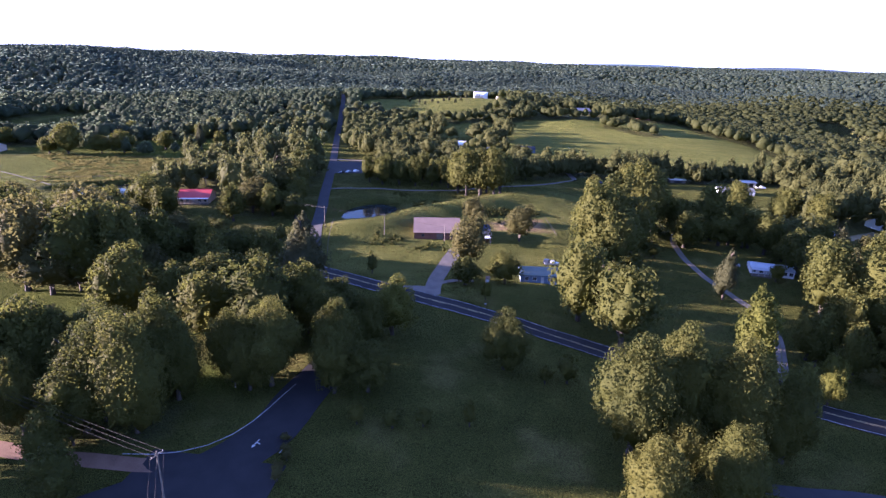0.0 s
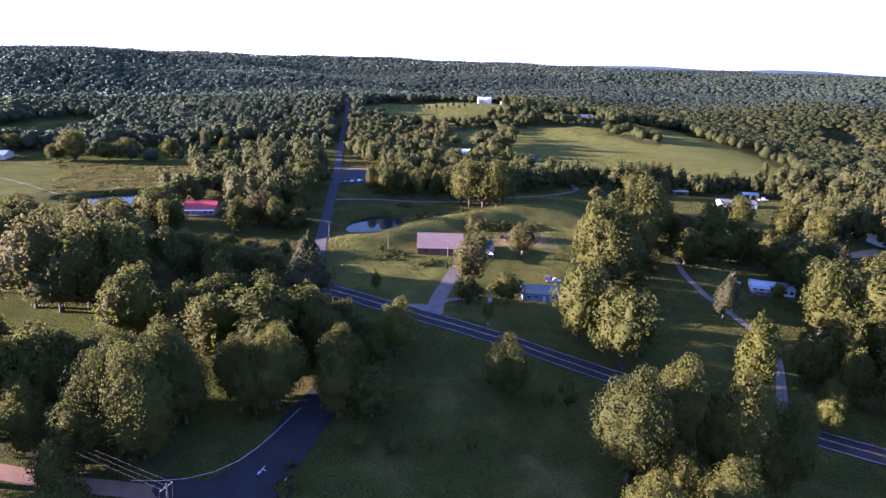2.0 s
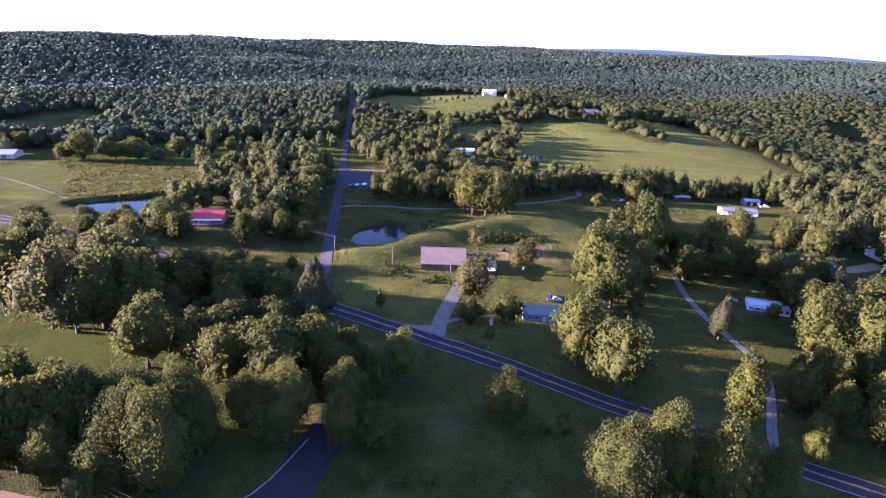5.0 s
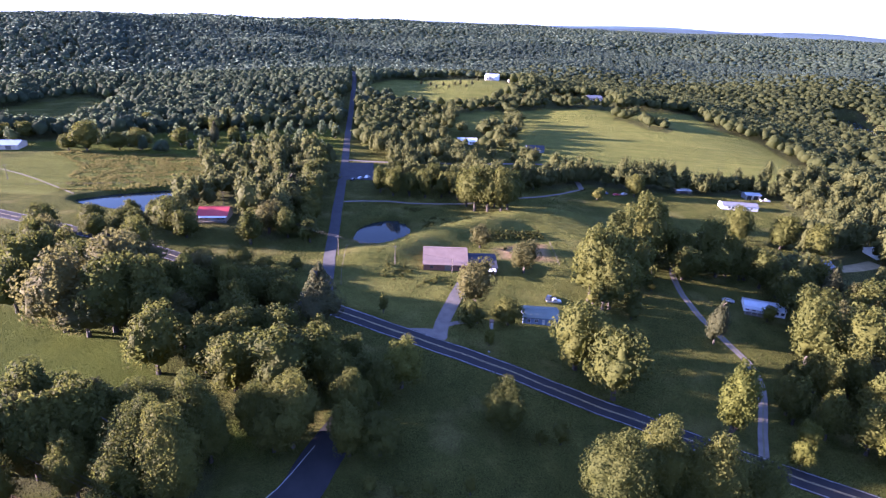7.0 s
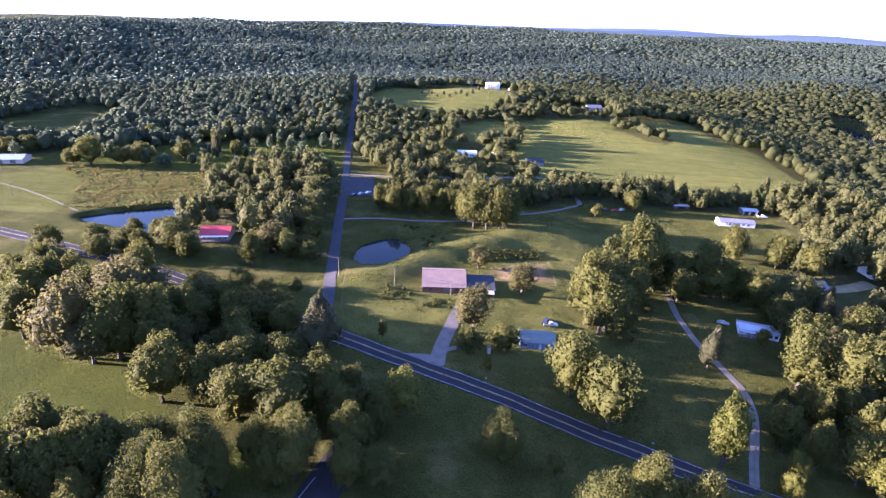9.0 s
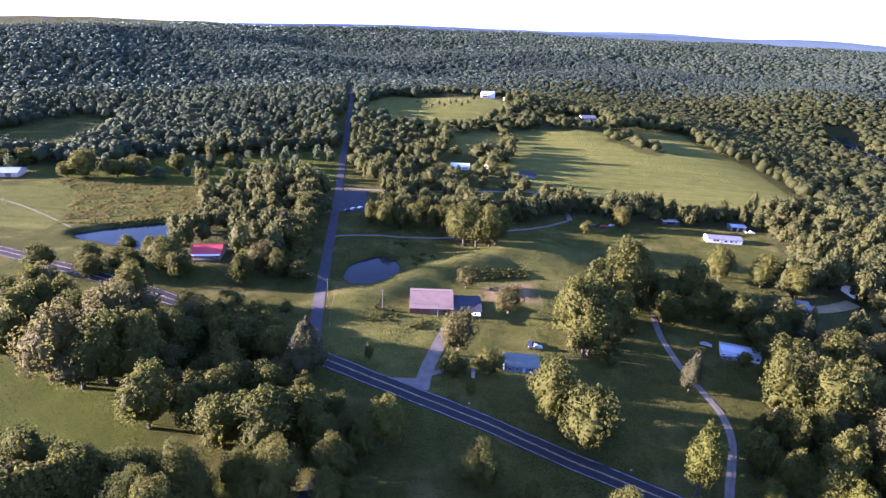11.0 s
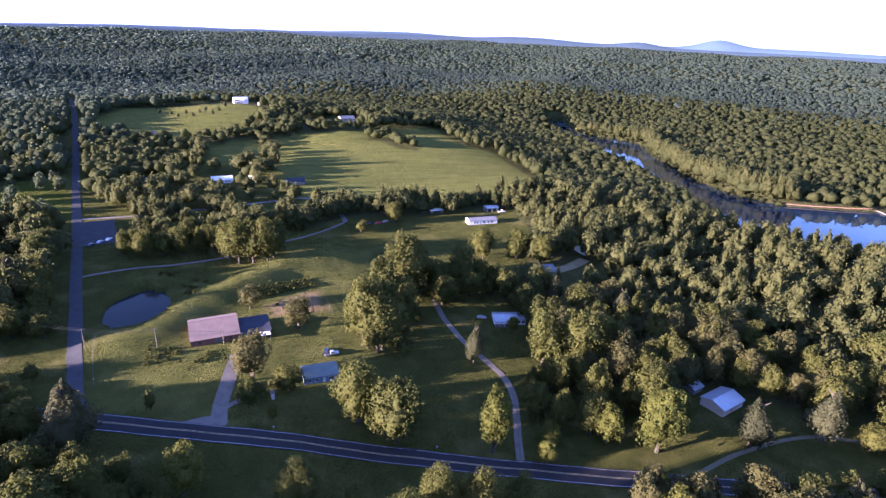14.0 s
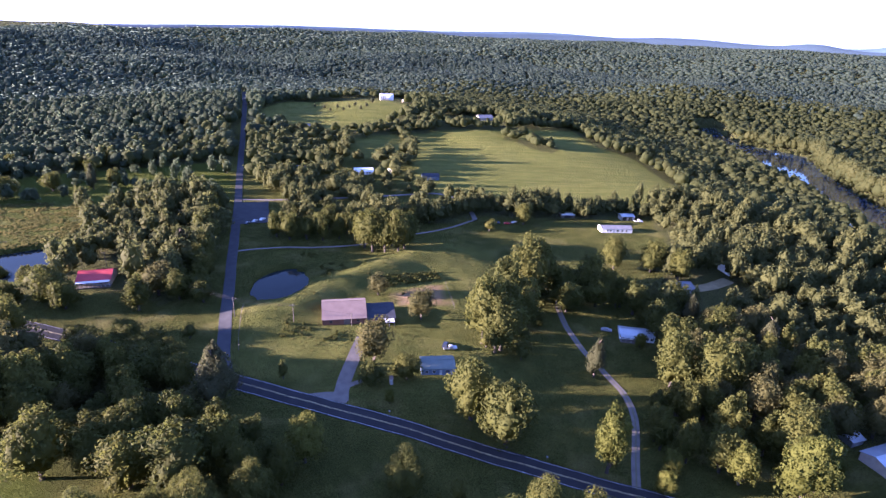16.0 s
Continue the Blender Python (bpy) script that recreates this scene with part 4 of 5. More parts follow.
# trees farther out take the leaf colour with haze in it
for name, part_of, mat in (("valley_woods", low, WOODS), ("hill_woods", ~low, HAZED_HILL_WOODS)):
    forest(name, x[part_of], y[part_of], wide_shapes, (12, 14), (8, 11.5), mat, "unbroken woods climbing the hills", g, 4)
x, y = spread(g, 1600, 3250, 17.0, clear_of_things)
seen = np.hypot(x, y) < np.interp(np.degrees(np.arctan2(x, y)), [-60, -38, -20, 0, 20], [1600, 1700, 2250, 3050, 3300])
x, y = x[seen], y[seen]
forest("ridge_woods", x, y, last_shapes, (12, 14), (11, 16), HAZED_HILL_WOODS, "unbroken woods on the ridge", g, 4)
x, y = spread(g, 380, 520, 17, lambda x, y: inside(VERGE_FIELD, x, y))
forest("verge_trees", x, y, near_shapes, (6, 14), (3.2, 6), HAZED_WOODS, "scattered young trees before the forest", g, 3)
# trees leaning over the river's banks
t = np.linspace(0, 1, 90)
x, y = np.interp(t, [0, .1, .25, .55, .78, .9, 1], [446, 430, 432, 469, 508, 492, 470]), np.interp(t, [0, .1, .25, .55, .78, .9, 1], [350, 388, 446, 551, 631, 676, 708])
forest("bank_trees", x + g.uniform(-6, 1, 90), y + g.uniform(-3, 3, 90), near_shapes, (17, 22.5), (5.5, 8), WOODS, "green trees leaning over the river bank", g, 3)
for off, tall in ((-3, (3.5, 6.5)), (5, (7, 12))):
    forest("bank_shrubs", x - 5 + off + g.uniform(-2, 3, 90), y + g.uniform(-3, 3, 90), near_shapes, tall, (2.6, 4.6), WOODS, "low green shrubs along the water's edge", g, 0)
t = np.linspace(0, 1, 60)
forest("bank_trees", np.interp(t, [0, .35, 1], [590, 720, 900]) + g.uniform(-2, 2, 60), np.interp(t, [0, .35, 1], [311, 302, 284]) + g.uniform(0, 5, 60), near_shapes, (13, 19), (5, 7.5), WOODS, "green trees leaning over the river bank", g, 3)


def tufts():
    """Clumps of long grass over the rough meadow, thicker in some patches."""
    g = np.random.default_rng(77)
    n = 17000
    x, y = g.uniform(-150, 175, n), g.uniform(150, 300, n)
    patch = np.sin(x * .09 + 2 * np.sin(y * .06)) * np.sin(y * .11 + 1.5 * np.sin(x * .05)) + .6 * np.sin(x * .31 + y * .22)
    keep = (g.uniform(-1, 1.6, n) < patch) & inside(OPEN_LAND, x, y) & ~inside(LEFT_LAWN, x, y) & ~inside(GARDEN, x, y)
    for line, far in ((MAIN_ROAD, 5.5), (SIDE_ROAD, 4.5), (LANE, 2.4), (DRIVE, 4), (FORK, 2.2), (CROSS, 7)):
        keep &= away(line, x, y, False) > far
    for pool in (MID_POND, LEFT_POND):
        keep &= ~inside(pool, x, y)
    keep &= (away([(-45, 80), (-46, 66), (-48, 40)], x, y, False) > 14) & ~(inside([(-32, 200), (10, 200), (10, 220), (-32, 220)], x, y))
    x, y = x[keep], y[keep]
    rx, ry = g.uniform(-300, -168, 9000), g.uniform(262, 372, 9000)
    rough = inside(LEFT_FIELD, rx, ry) & ~inside(MOWN, rx, ry) & ~inside(LEFT_POND, rx, ry)
    rough &= (np.sin(rx * .21 + 2 * np.sin(ry * .17)) * np.sin(ry * .26 + rx * .05) > -.35) | (away(LEFT_POND, rx, ry) < 5)
    size = np.r_[np.ones(len(x)), np.full(rough.sum(), 2.1)]
    x, y = np.r_[x, rx[rough]], np.r_[y, ry[rough]]
    n, k = len(x), 4
    h, a = g.uniform(.12, .42, n) * size, g.uniform(0, 6.28, n)
    z = ground_z(x, y) - .05
    vs = []
    for j in range(k):
        b = a + j * 1.57
        w = g.uniform(.18, .42, n) * size
        ox, oy = np.cos(b), np.sin(b)
        vs += [np.stack([x + ox * .1 - oy * w, y + oy * .1 + ox * w, z], 1), np.stack([x + ox * .1 + oy * w, y + oy * .1 - ox * w, z], 1),
               np.stack([x + ox * h * .8, y + oy * h * .8, z + h], 1)]
    v = np.stack(vs, 1).reshape(-1, 3)
    f = np.arange(len(v)).reshape(-1, 3)
    tagged(new("grass", mesh_arrays("grass", v, f, LONG_GRASS)), "clumps of long green and dry meadow grass", "grass", kind="stuff")


tufts()

# ---------------------------------------------------------------- buildings


def place(name, x, y, rz, label, category, group="", z=None):
    ob = tagged(new(name), label, category, group)
    ob.matrix_basis = pose(x, y, gz(x, y) if z is None else z, 0, 0, rz)
    return ob


def opening(parent, kind, u, w, z0, z1, yface, out, frame_mat):
    """A window or door set on a wall that runs along x, at yface; out is -1 or 1."""
    y0, y1 = sorted((yface, yface + out * .07))
    if kind == "door":
        d = part("door", a_box(u - w / 2, u + w / 2, y0, y1, z0, z1, bevel=.015), frame_mat, parent)
        part("door_handle", a_box(u + w * .33, u + w * .40, min(y0, y1 + out * .05), max(y1, y1 + out * .05), z0 + .95, z0 + 1.05), METAL_GREY, d)
        return
    bm = bmesh.new()
    t = .09
    for a, b, c, d in ((u - w / 2 - t, u + w / 2 + t, z0 - t, z0), (u - w / 2 - t, u + w / 2 + t, z1, z1 + t), (u - w / 2 - t, u - w / 2, z0, z1), (u + w / 2, u + w / 2 + t, z0, z1),
                       (u - .03, u + .03, z0, z1)):
        box(bm, a, b, y0, y1, c, d)
    fr = part("window", bm, frame_mat, parent)
    yp = yface + out * .03
    part("pane", a_box(u - w / 2, u + w / 2, min(yface, yp), max(yface, yp), z0, z1), GLASS, fr)


def gable(ob, length, depth, eave, rise, wall, roof, back=None, over=.45, base=-.8, front=(), rear=(), trim=None):
    """A house under a ridge along x. The front slope is depth deep, the back slope back deep; the front wall lies at y = 0."""
    back = depth if back is None else back
    hl, full = length / 2, depth + back
    bm = bmesh.new()
    rear_eave = eave + rise - rise * back / depth
    prof = [(0, base), (0, eave), (depth, eave + rise), (full, rear_eave), (full, base)]
    a, b = [[bm.verts.new((s * hl, y, z)) for y, z in prof] for s in (-1, 1)]
    bm.faces.new(a[::-1]), bm.faces.new(b)
    for i in range(5):
        j = (i + 1) % 5
        bm.faces.new((a[i], a[j], b[j], b[i]))
    bmesh.ops.recalc_face_normals(bm, faces=bm.faces)
    part("wall", bm, wall, ob)
    # two roof slabs with thickness
    bm = bmesh.new()
    s, t = rise / depth, .14
    lo, hi = hl + over * .7, eave + rise + .16
    pts = [(-over, eave - s * over + .16), (depth, hi), (full + over, hi - s * (back + over))]
    top = [[bm.verts.new((q * lo, y, z)) for y, z in pts] for q in (-1, 1)]
    bot = [[bm.verts.new((q * lo, y, z - t)) for y, z in pts] for q in (-1, 1)]
    for i in (0, 1):
        bm.faces.new((top[0][i], top[1][i], top[1][i + 1], top[0][i + 1]))
        bm.faces.new((bot[0][i + 1], bot[1][i + 1], bot[1][i], bot[0][i]))
        for q in (0, 1):
            bm.faces.new((top[q][i], top[q][i + 1], bot[q][i + 1], bot[q][i]))
    for i in (0, 2):
        bm.faces.new((top[0][i], bot[0][i], bot[1][i], top[1][i]))
    bmesh.ops.recalc_face_normals(bm, faces=bm.faces)
    rf = part("roof", bm, roof, ob)
    part("ridge_cap", a_box(-lo, lo, depth - .16, depth + .16, hi - .03, hi + .06, bevel=.03), roof, rf)
    for kind, u, w, z0, z1 in front:
        opening(ob, kind, u, w, z0, z1, 0, -1, trim or PAINT_WHITE)
    for kind, u, w, z0, z1 in rear:
        opening(ob, kind, u, w, z0, z1, full, 1, trim or PAINT_WHITE)
    return ob


def porch(ob, x0, x1, deep, high, roof, posts=5, rail=True):
    """A lean-to porch before the front wall."""
    pr = part("porch_roof", a_box(x0, x1, -deep, .0, high, high + .14, bevel=.03), roof, ob)
    part("porch_floor", a_box(x0, x1, -deep, -.02, -.5, .35), WOOD, ob)
    for k in range(posts):
        u = x0 + .12 + (x1 - x0 - .24) * k / (posts - 1)
        part("post", a_box(u - .07, u + .07, -deep + .05, -deep + .19, .35, high), PAINT_WHITE, pr)
    if rail:
        part("railing", a_box(x0 + .1, x1 - .1, -deep + .08, -deep + .14, 1.15, 1.23), PAINT_WHITE, pr)
    return pr


win = lambda u, w=1.1, z0=.9, z1=2.0: ("window", u, w, z0, z1)
door = lambda u, w=.95: ("door", u, w, 0.05, 2.1)

barn = place("barn", -16.7, 204, 6.5, "long brown board barn under a faded pink metal roof", "barn")
gable(barn, 17.6, 9.6, 2.7, 3.1, WALL_BROWN, ROOF_PINK, back=5.0, over=.5, front=(win(-5.5, 1.0, 1.1, 1.9), ("door", 1.0, 2.6, .05, 2.3), win(5.5, 1.0, 1.1, 1.9)), trim=WOOD)
side_shed = place("shed", -1.8, 205.6, 6.5, "low dark-roofed lean-to shed beside the barn", "shed")
gable(side_shed, 11.5, 9.0, 2.3, 1.4, WALL_BROWN, ROOF_DARK, back=3.2, front=(door(-2.5), win(-4.2)), trim=WOOD)
camper = place("carport", 1.4, 204, 6.5, "small open carport with a white metal roof", "carport")
part("roof", a_box(-2.2, 2.2, -1.6, 1.4, 2.55, 2.7, bevel=.05), WALL_WHITE, camper)
for k, (px, py) in enumerate(((-2.0, -1.4), (2.0, -1.4), (-2.0, 1.2), (2.0, 1.2), (0, -1.4))):
    part("post", a_box(px - .06, px + .06, py - .06, py + .06, -.4, 2.55), METAL_GREY, camper)

cottage = place("mobile_home", 19.6, 172.7, 2, "blue-grey mobile home with a pale metal roof among trees", "house")
gable(cottage, 12.4, 4.2, 2.6, 1.1, WALL_BLUE, ROOF_BLUE, over=.3, front=(win(-4.2), win(-1.6), ("door", .9, .95, .05, 2.1), win(3.4, 1.6)))
pump = place("pump_house", 2.6, 166.0, 8, "narrow pale pump house between dark trees", "shed")
gable(pump, 1.1, .9, 2.5, .4, WALL_TAN, ROOF_PINK, over=.15, front=(door(0, .75),))
trailer = place("mobile_home", 107, 200.7, -14, "white mobile home with a shallow metal roof", "house")
gable(trailer, 14.4, 3.6, 2.5, .9, WALL_WHITE, ROOF_SILVER, over=.3, front=(win(-6), win(-3.6), door(-1.2), win(1.5), win(4.2), win(6.2)))
porch(trailer, -7.0, -.6, 2.4, 2.35, ROOF_SILVER, 4)
house_w = place("mobile_home", 145, 325.6, -1, "long white mobile home with a sunlit gable end", "house")
gable(house_w, 20, 3.8, 2.5, 1.2, WALL_WHITE, ROOF_GREY, over=.25, front=(win(-6.2), win(-4.2), door(-2), win(0.5, 1.6), win(3.5), win(6.2)))
barn_m = place("workshop", 163.6, 126.1, 14.5, "broad workshop with a bright bare-metal roof", "workshop")
gable(barn_m, 13.0, 4.8, 3.0, 1.6, WALL_TAN, ROOF_SILVER, back=4.4, front=(door(-5), win(-1.5), ("door", 4, 3.0, .05, 2.6)))
shed_m = place("shed", 159.1, 139, 14.5, "small metal shed behind the workshop", "shed")
gable(shed_m, 5.6, 2.6, 2.2, .8, METAL_GREY, ROOF_SILVER, front=(door(0),))
shelter = place("pole_barn", 161.7, 349.4, 2, "open pole barn with a white metal roof", "pole barn")
gable(shelter, 9, 3.2, 2.9, .7, METAL_GREY, ROOF_SILVER, front=(("door", -2.4, 2.6, .05, 2.5), ("door", 1.6, 2.6, .05, 2.5)), trim=RUBBER)
lean = place("shed", 121.5, 354.6, 4, "low open-sided shed with a pale roof", "shed")
gable(lean, 9.5, 2.2, 1.9, .4, WOOD, WALL_WHITE, front=(("door", 0, 5.0, .05, 1.6),), trim=RUBBER)
red = place("house", -130.6, 239, 12, "small house with a bright red metal roof and white porch", "house")
gable(red, 13.6, 6.0, 2.8, 2.4, WALL_TAN, ROOF_RED, front=(win(-5), win(-2.6), door(0), win(2.6), win(5)))
porch(red, -6.8, 6.8, 2.6, 2.6, WALL_WHITE, 9)
white = place("house", -6.3, 750.4, 10, "large white two-storey farmhouse on the hill", "house")
gable(white, 17, 5, 5.0, 2.6, WALL_WHITE, WALL_WHITE, front=tuple(win(u, 1.2, z, z + 1.5) for u in (-7, -4.8, -2.6) for z in (.9, 3.3)) + (door(0, 1.2),))
bm = bmesh.new()
ends = [[bm.verts.new((x, y, z)) for x, z in ((2.2, -.6), (2.2, 4.6), (4.9, 7.0), (7.6, 4.6), (7.6, -.6))] for y in (-1.8, 4.0)]
for i in range(5):
    j = (i + 1) % 5
    bm.faces.new((ends[0][i], ends[0][j], ends[1][j], ends[1][i]))
bm.faces.new(ends[0][::-1]), bm.faces.new(ends[1])
bmesh.ops.recalc_face_normals(bm, faces=bm.faces)
part("front_gable", bm, WALL_WHITE, white)
part("chimney", a_box(-4.3, -3.4, 4.2, 5.1, 5.5, 9.0, bevel=.04), ROOF_GREY, white, "grey masonry chimney")
porch(white, -7.5, 2.0, 3, 3.0, WALL_WHITE, 7)
wing2 = place("garage", 17.4, 732.8, 10, "low white outbuilding beside the farmhouse", "garage")
gable(wing2, 7, 3, 2.4, 1.0, WALL_TAN, WALL_WHITE, front=(door(0), win(3)))
ranch = place("house", 109.7, 654.9, 14, "long tan ranch house with a pale roof", "house")
gable(ranch, 17, 5, 3.0, 2.4, WALL_TAN, ROOF_GREY, front=tuple(win(u, 1.5) for u in (-7, -4, -1.4, 4, 7)) + (door(1.6),))
lone = place("shed", 141.3, 680.9, 10, "small white shed at the field's edge", "shed")
gable(lone, 7, 3, 2.6, 1.2, WALL_WHITE, WALL_WHITE, front=(door(0),))
redshed = place("shed", 179.5, 660.7, 5, "low red-brown shed at the field's edge", "shed")
gable(redshed, 16, 3.5, 2.4, 1.2, WALL_BROWN, WALL_BROWN, front=(("door", 0, 3, .05, 2.2),), trim=WOOD)
left_barn = place("barn", -343.5, 343.5, 18, "long low barn with a grey metal roof", "barn")
gable(left_barn, 44, 7, 3.0, 2.0, WALL_TAN, ROOF_SILVER, front=tuple(("door", u, 3.4, .05, 2.7) for u in (-16, -8, 0, 8, 16)), trim=WOOD)
for hx, hy, rz, ln, wl, rf, lb in ((-84.9, 597.7, 10, 17, WALL_BLUE, ROOF_GREY, "blue-grey house half hidden by trees"), (-73.5, 450.6, -8, 12, WALL_TAN, ROOF_GREY, "small tan house under shade trees"),
                                  (-21.1, 445.5, 6, 15, WALL_WHITE, WALL_WHITE, "white house with a pale roof among trees"), (32.5, 432.7, 4, 13, WALL_BLUE, ROOF_DARK, "small house with a dark blue roof"),
                                  (4.4, 447, 20, 7, WALL_WHITE, WALL_WHITE, "small white outbuilding among trees"), (148.4, 240.1, 8, 9, WALL_TAN, ROOF_GREY, "small cabin in a clearing"),
                                  (186, 262, 8, 6, WALL_WHITE, WALL_WHITE, "white shed at the clearing's edge")):
    hs = place("house", hx, hy, rz, lb, "house")
    gable(hs, ln, 4.6, 2.7, 1.8, wl, rf, front=(door(0), win(-ln * .32), win(ln * .32), win(ln * .18)))
boathouse = place("boathouse", 548, 322, -12, "small white boathouse on the river bank", "boathouse")
gable(boathouse, 6, 2.6, 2.6, 1.2, WALL_TAN, ROOF_GREY, front=(("door", 0, 2.4, .05, 2.2), win(-2.3, .8), win(2.3, .8)))

# ---------------------------------------------------------------- vehicles


def car(x, y, rz, paint, label, truck=False, z=None):
    ob = place("pickup_truck" if truck else "car", x, y, rz, label, "vehicle", z=z)
    ln, w = (5.6, 1.95) if truck else (4.6, 1.8)
    if truck:
        prof = [(-2.8, .45), (-2.8, 1.05), (-.6, 1.08), (-.45, 1.75), (.75, 1.78), (1.25, 1.12), (2.65, 1.0), (2.8, .7), (2.75, .42)]
    else:
        prof = [(-2.3, .4), (-2.32, .85), (-1.75, 1.0), (-1.15, 1.42), (.35, 1.45), (1.05, .98), (2.1, .86), (2.3, .6), (2.25, .36)]
    bm = bmesh.new()
    rows = [[bm.verts.new((px, s * w / 2 * (.86 if pz > 1.2 else 1.0), pz)) for px, pz in prof] for s in (-1, 1)]
    bm.faces.new(rows[0]), bm.faces.new(rows[1][::-1])
    for i in range(len(prof)):
        j = (i + 1) % len(prof)
        bm.faces.new((rows[0][j], rows[0][i], rows[1][i], rows[1][j]))
    bmesh.ops.recalc_face_normals(bm, faces=bm.faces)
    bmesh.ops.bevel(bm, geom=bm.edges[:], offset=.06, segments=2, affect="EDGES")
    part("body", bm, paint, ob)
    x0, x1, z0, z1 = (-.42, .72, 1.18, 1.66) if truck else (-1.25, .45, 1.02, 1.34)
    for s in (-1, 1):
        part("side_window", a_box(x0, x1, *sorted((s * w * .43, s * w * .465)), z0, z1), GLASS, ob)
    part("windscreen", a_box(x1 + .06, x1 + .22, -w * .36, w * .36, z0 + .02, z1 - .1), GLASS, ob)
    if truck:
        part("load_bed", a_box(-2.65, -.72, -.8, .8, 1.06, 1.10), RUBBER, ob)
    for wx in (-ln * .31, ln * .31):
        for s in (-1, 1):
            tyre = part("wheel", rod(bmesh.new(), (wx, s * (w / 2 - .2), .34), (wx, s * (w / 2 + .02), .34), .34, .34, 16), RUBBER, ob)
            part("rim", rod(bmesh.new(), (wx, s * (w / 2 + .015), .34), (wx, s * (w / 2 + .035), .34), .2, .17, 10), METAL_GREY, tyre)
    for s in (-1, 1):
        part("headlight", a_box(ln / 2 - .12, ln / 2 - .02, *sorted((s * .5, s * .78)), .68, .82, bevel=.02), GLASS, ob)
    return ob


car(25.5, 189.5, 4, CAR_SILVER, "silver pickup truck parked on the grass", True)
car(23.7, 191.4, 75, CAR_DARK, "dark car parked behind the mobile home")
car(96.2, 208.1, -20, CAR_SILVER, "silver car parked beside the white mobile home")
car(-84.5, 326.7, 70, CAR_DARK, "dark car parked at the roadside pad")
car(-81.1, 330.9, 70, CAR_SILVER, "grey car parked at the roadside pad")
car(-77.5, 334.6, 72, CAR_WHITE, "white car parked at the roadside pad")
for k, (vx, vy, vr, vp, vl) in enumerate(((65.5, 337.3, 30, CAR_WHITE, "old white car parked under trees"), (70.8, 339.5, 80, CAR_DARK, "old dark car parked under trees"),
                                         (76.3, 337.8, 10, CAR_RED, "old red car parked under trees"), (81.5, 340.7, 40, CAR_SILVER, "old silver car parked under trees"))):
    car(vx, vy, vr, vp, vl, k == 0)
car(168, 346.7, 0, CAR_WHITE, "white pickup truck beside the pole barn", True)
car(571, 310, 20, CAR_WHITE, "white car on the river bank")

# ---------------------------------------------------------------- roads and yards, small things
cross = bpy.data.objects["crossing_road"]


def arrow(x, y, rz, bent):
    pts = [(-.09, -1.3), (.09, -1.3), (.09, .4), (.34, .4), (0, 1.3), (-.34, .4), (-.09, .4)]
    bm = bmesh.new()
    z = gz(x, y) + .19
    m = pose(x, y, z, 0, 0, rz)
    bm.faces.new([bm.verts.new(m @ Vector((px, py, 0))) for px, py in pts])
    if bent:
        bm.faces.new([bm.verts.new(m @ Vector((px, py, 0))) for px, py in ((-.09, -.5), (-.9, -.2), (-.9, 0), (-.09, -.3))])
    part("painted_arrow", bm, PAINT_WHITE, cross)


arrow(-40.15, 84.2, 168, True)
arrow(-34.8, 83.5, -6, False)
strip("edge_line", [(-39, 104), (-42, 93), (-46, 84), (-53, 80), (-62, 78.6)], 0.14, PAINT_WHITE, 0.16, cross)
tagged(strip("junction", [(-45, 80), (-46, 66), (-48, 40)], 25, ASPHALT, 0.06), "wide worn asphalt road junction", "road", kind="structure")
tagged(strip("dirt_road", [(-169.6, 91.8), (-120, 82), (-85, 77.8), (-66, 76), (-50, 77)], 3.6, DIRT, 0.07), "reddish dirt road joining the junction", "road", kind="structure")
tagged(strip("paved_drive", [(45.3, 89.6), (56.3, 88.5), (73.9, 88.9), (107.6, 86.1)], 3.2, CHIPSEAL, 0.07), "pale paved drive under roadside trees", "driveway", kind="structure")
tagged(strip("drive_branch", [(-13.1, 164.7), (-8, 167.8), (-2, 169.1)], 2.2, GRAVEL, 0.10), "pale gravel branch of the driveway", "driveway", kind="structure")
tagged(strip("drive_mouth", [(-26.1, 157.6), (-18.1, 159.6), (-12.1, 158.9)], 5.5, GRAVEL, 0.08), "pale gravel apron where the driveway meets the road", "driveway", kind="structure")
tagged(strip("parking_pad", [(-80.6, 328), (-90.4, 372.8)], 17, CHIPSEAL, 0.14), "worn paved parking pad beside the road", "pavement", kind="structure")
tagged(strip("house_track", [(-103.6, 378.5), (-80.8, 377.5), (-54.5, 381.8), (-19.7, 386.8), (17.8, 396.9), (39.1, 401.5), (51.8, 383.9), (55.7, 361.5), (56.2, 344.5)], 3.2, GRAVEL, 0.12), "pale gravel track to houses among trees", "track", kind="structure")
tagged(strip("yard_path", [(127, 103.3), (142.1, 107.1), (161.4, 108.7), (180.8, 107.6), (195.9, 99), (210.9, 94.7)], 1.7, VERGE, 0.06), "worn tan grass drive by the road", "driveway", kind="structure")
tagged(strip("field_track", [(-330, 315), (-300, 306), (-274, 297), (-237, 277), (-222, 268)], 0.9, VERGE, 0.06), "faint worn track across the mown field", "track", kind="structure")
tagged(strip("shore", [(440, 350), (478, 331), (515, 317), (585, 308)], 0.8, DIRT, 0.25), "narrow dry grass river shore", "shore", kind="structure")
tagged(strip("clearing_yard", [(145.3, 244.1), (164.2, 247.3), (180, 256)], 7.0, DRY_GRASS, 0.07), "dry tan yard in a clearing", "yard", kind="structure")


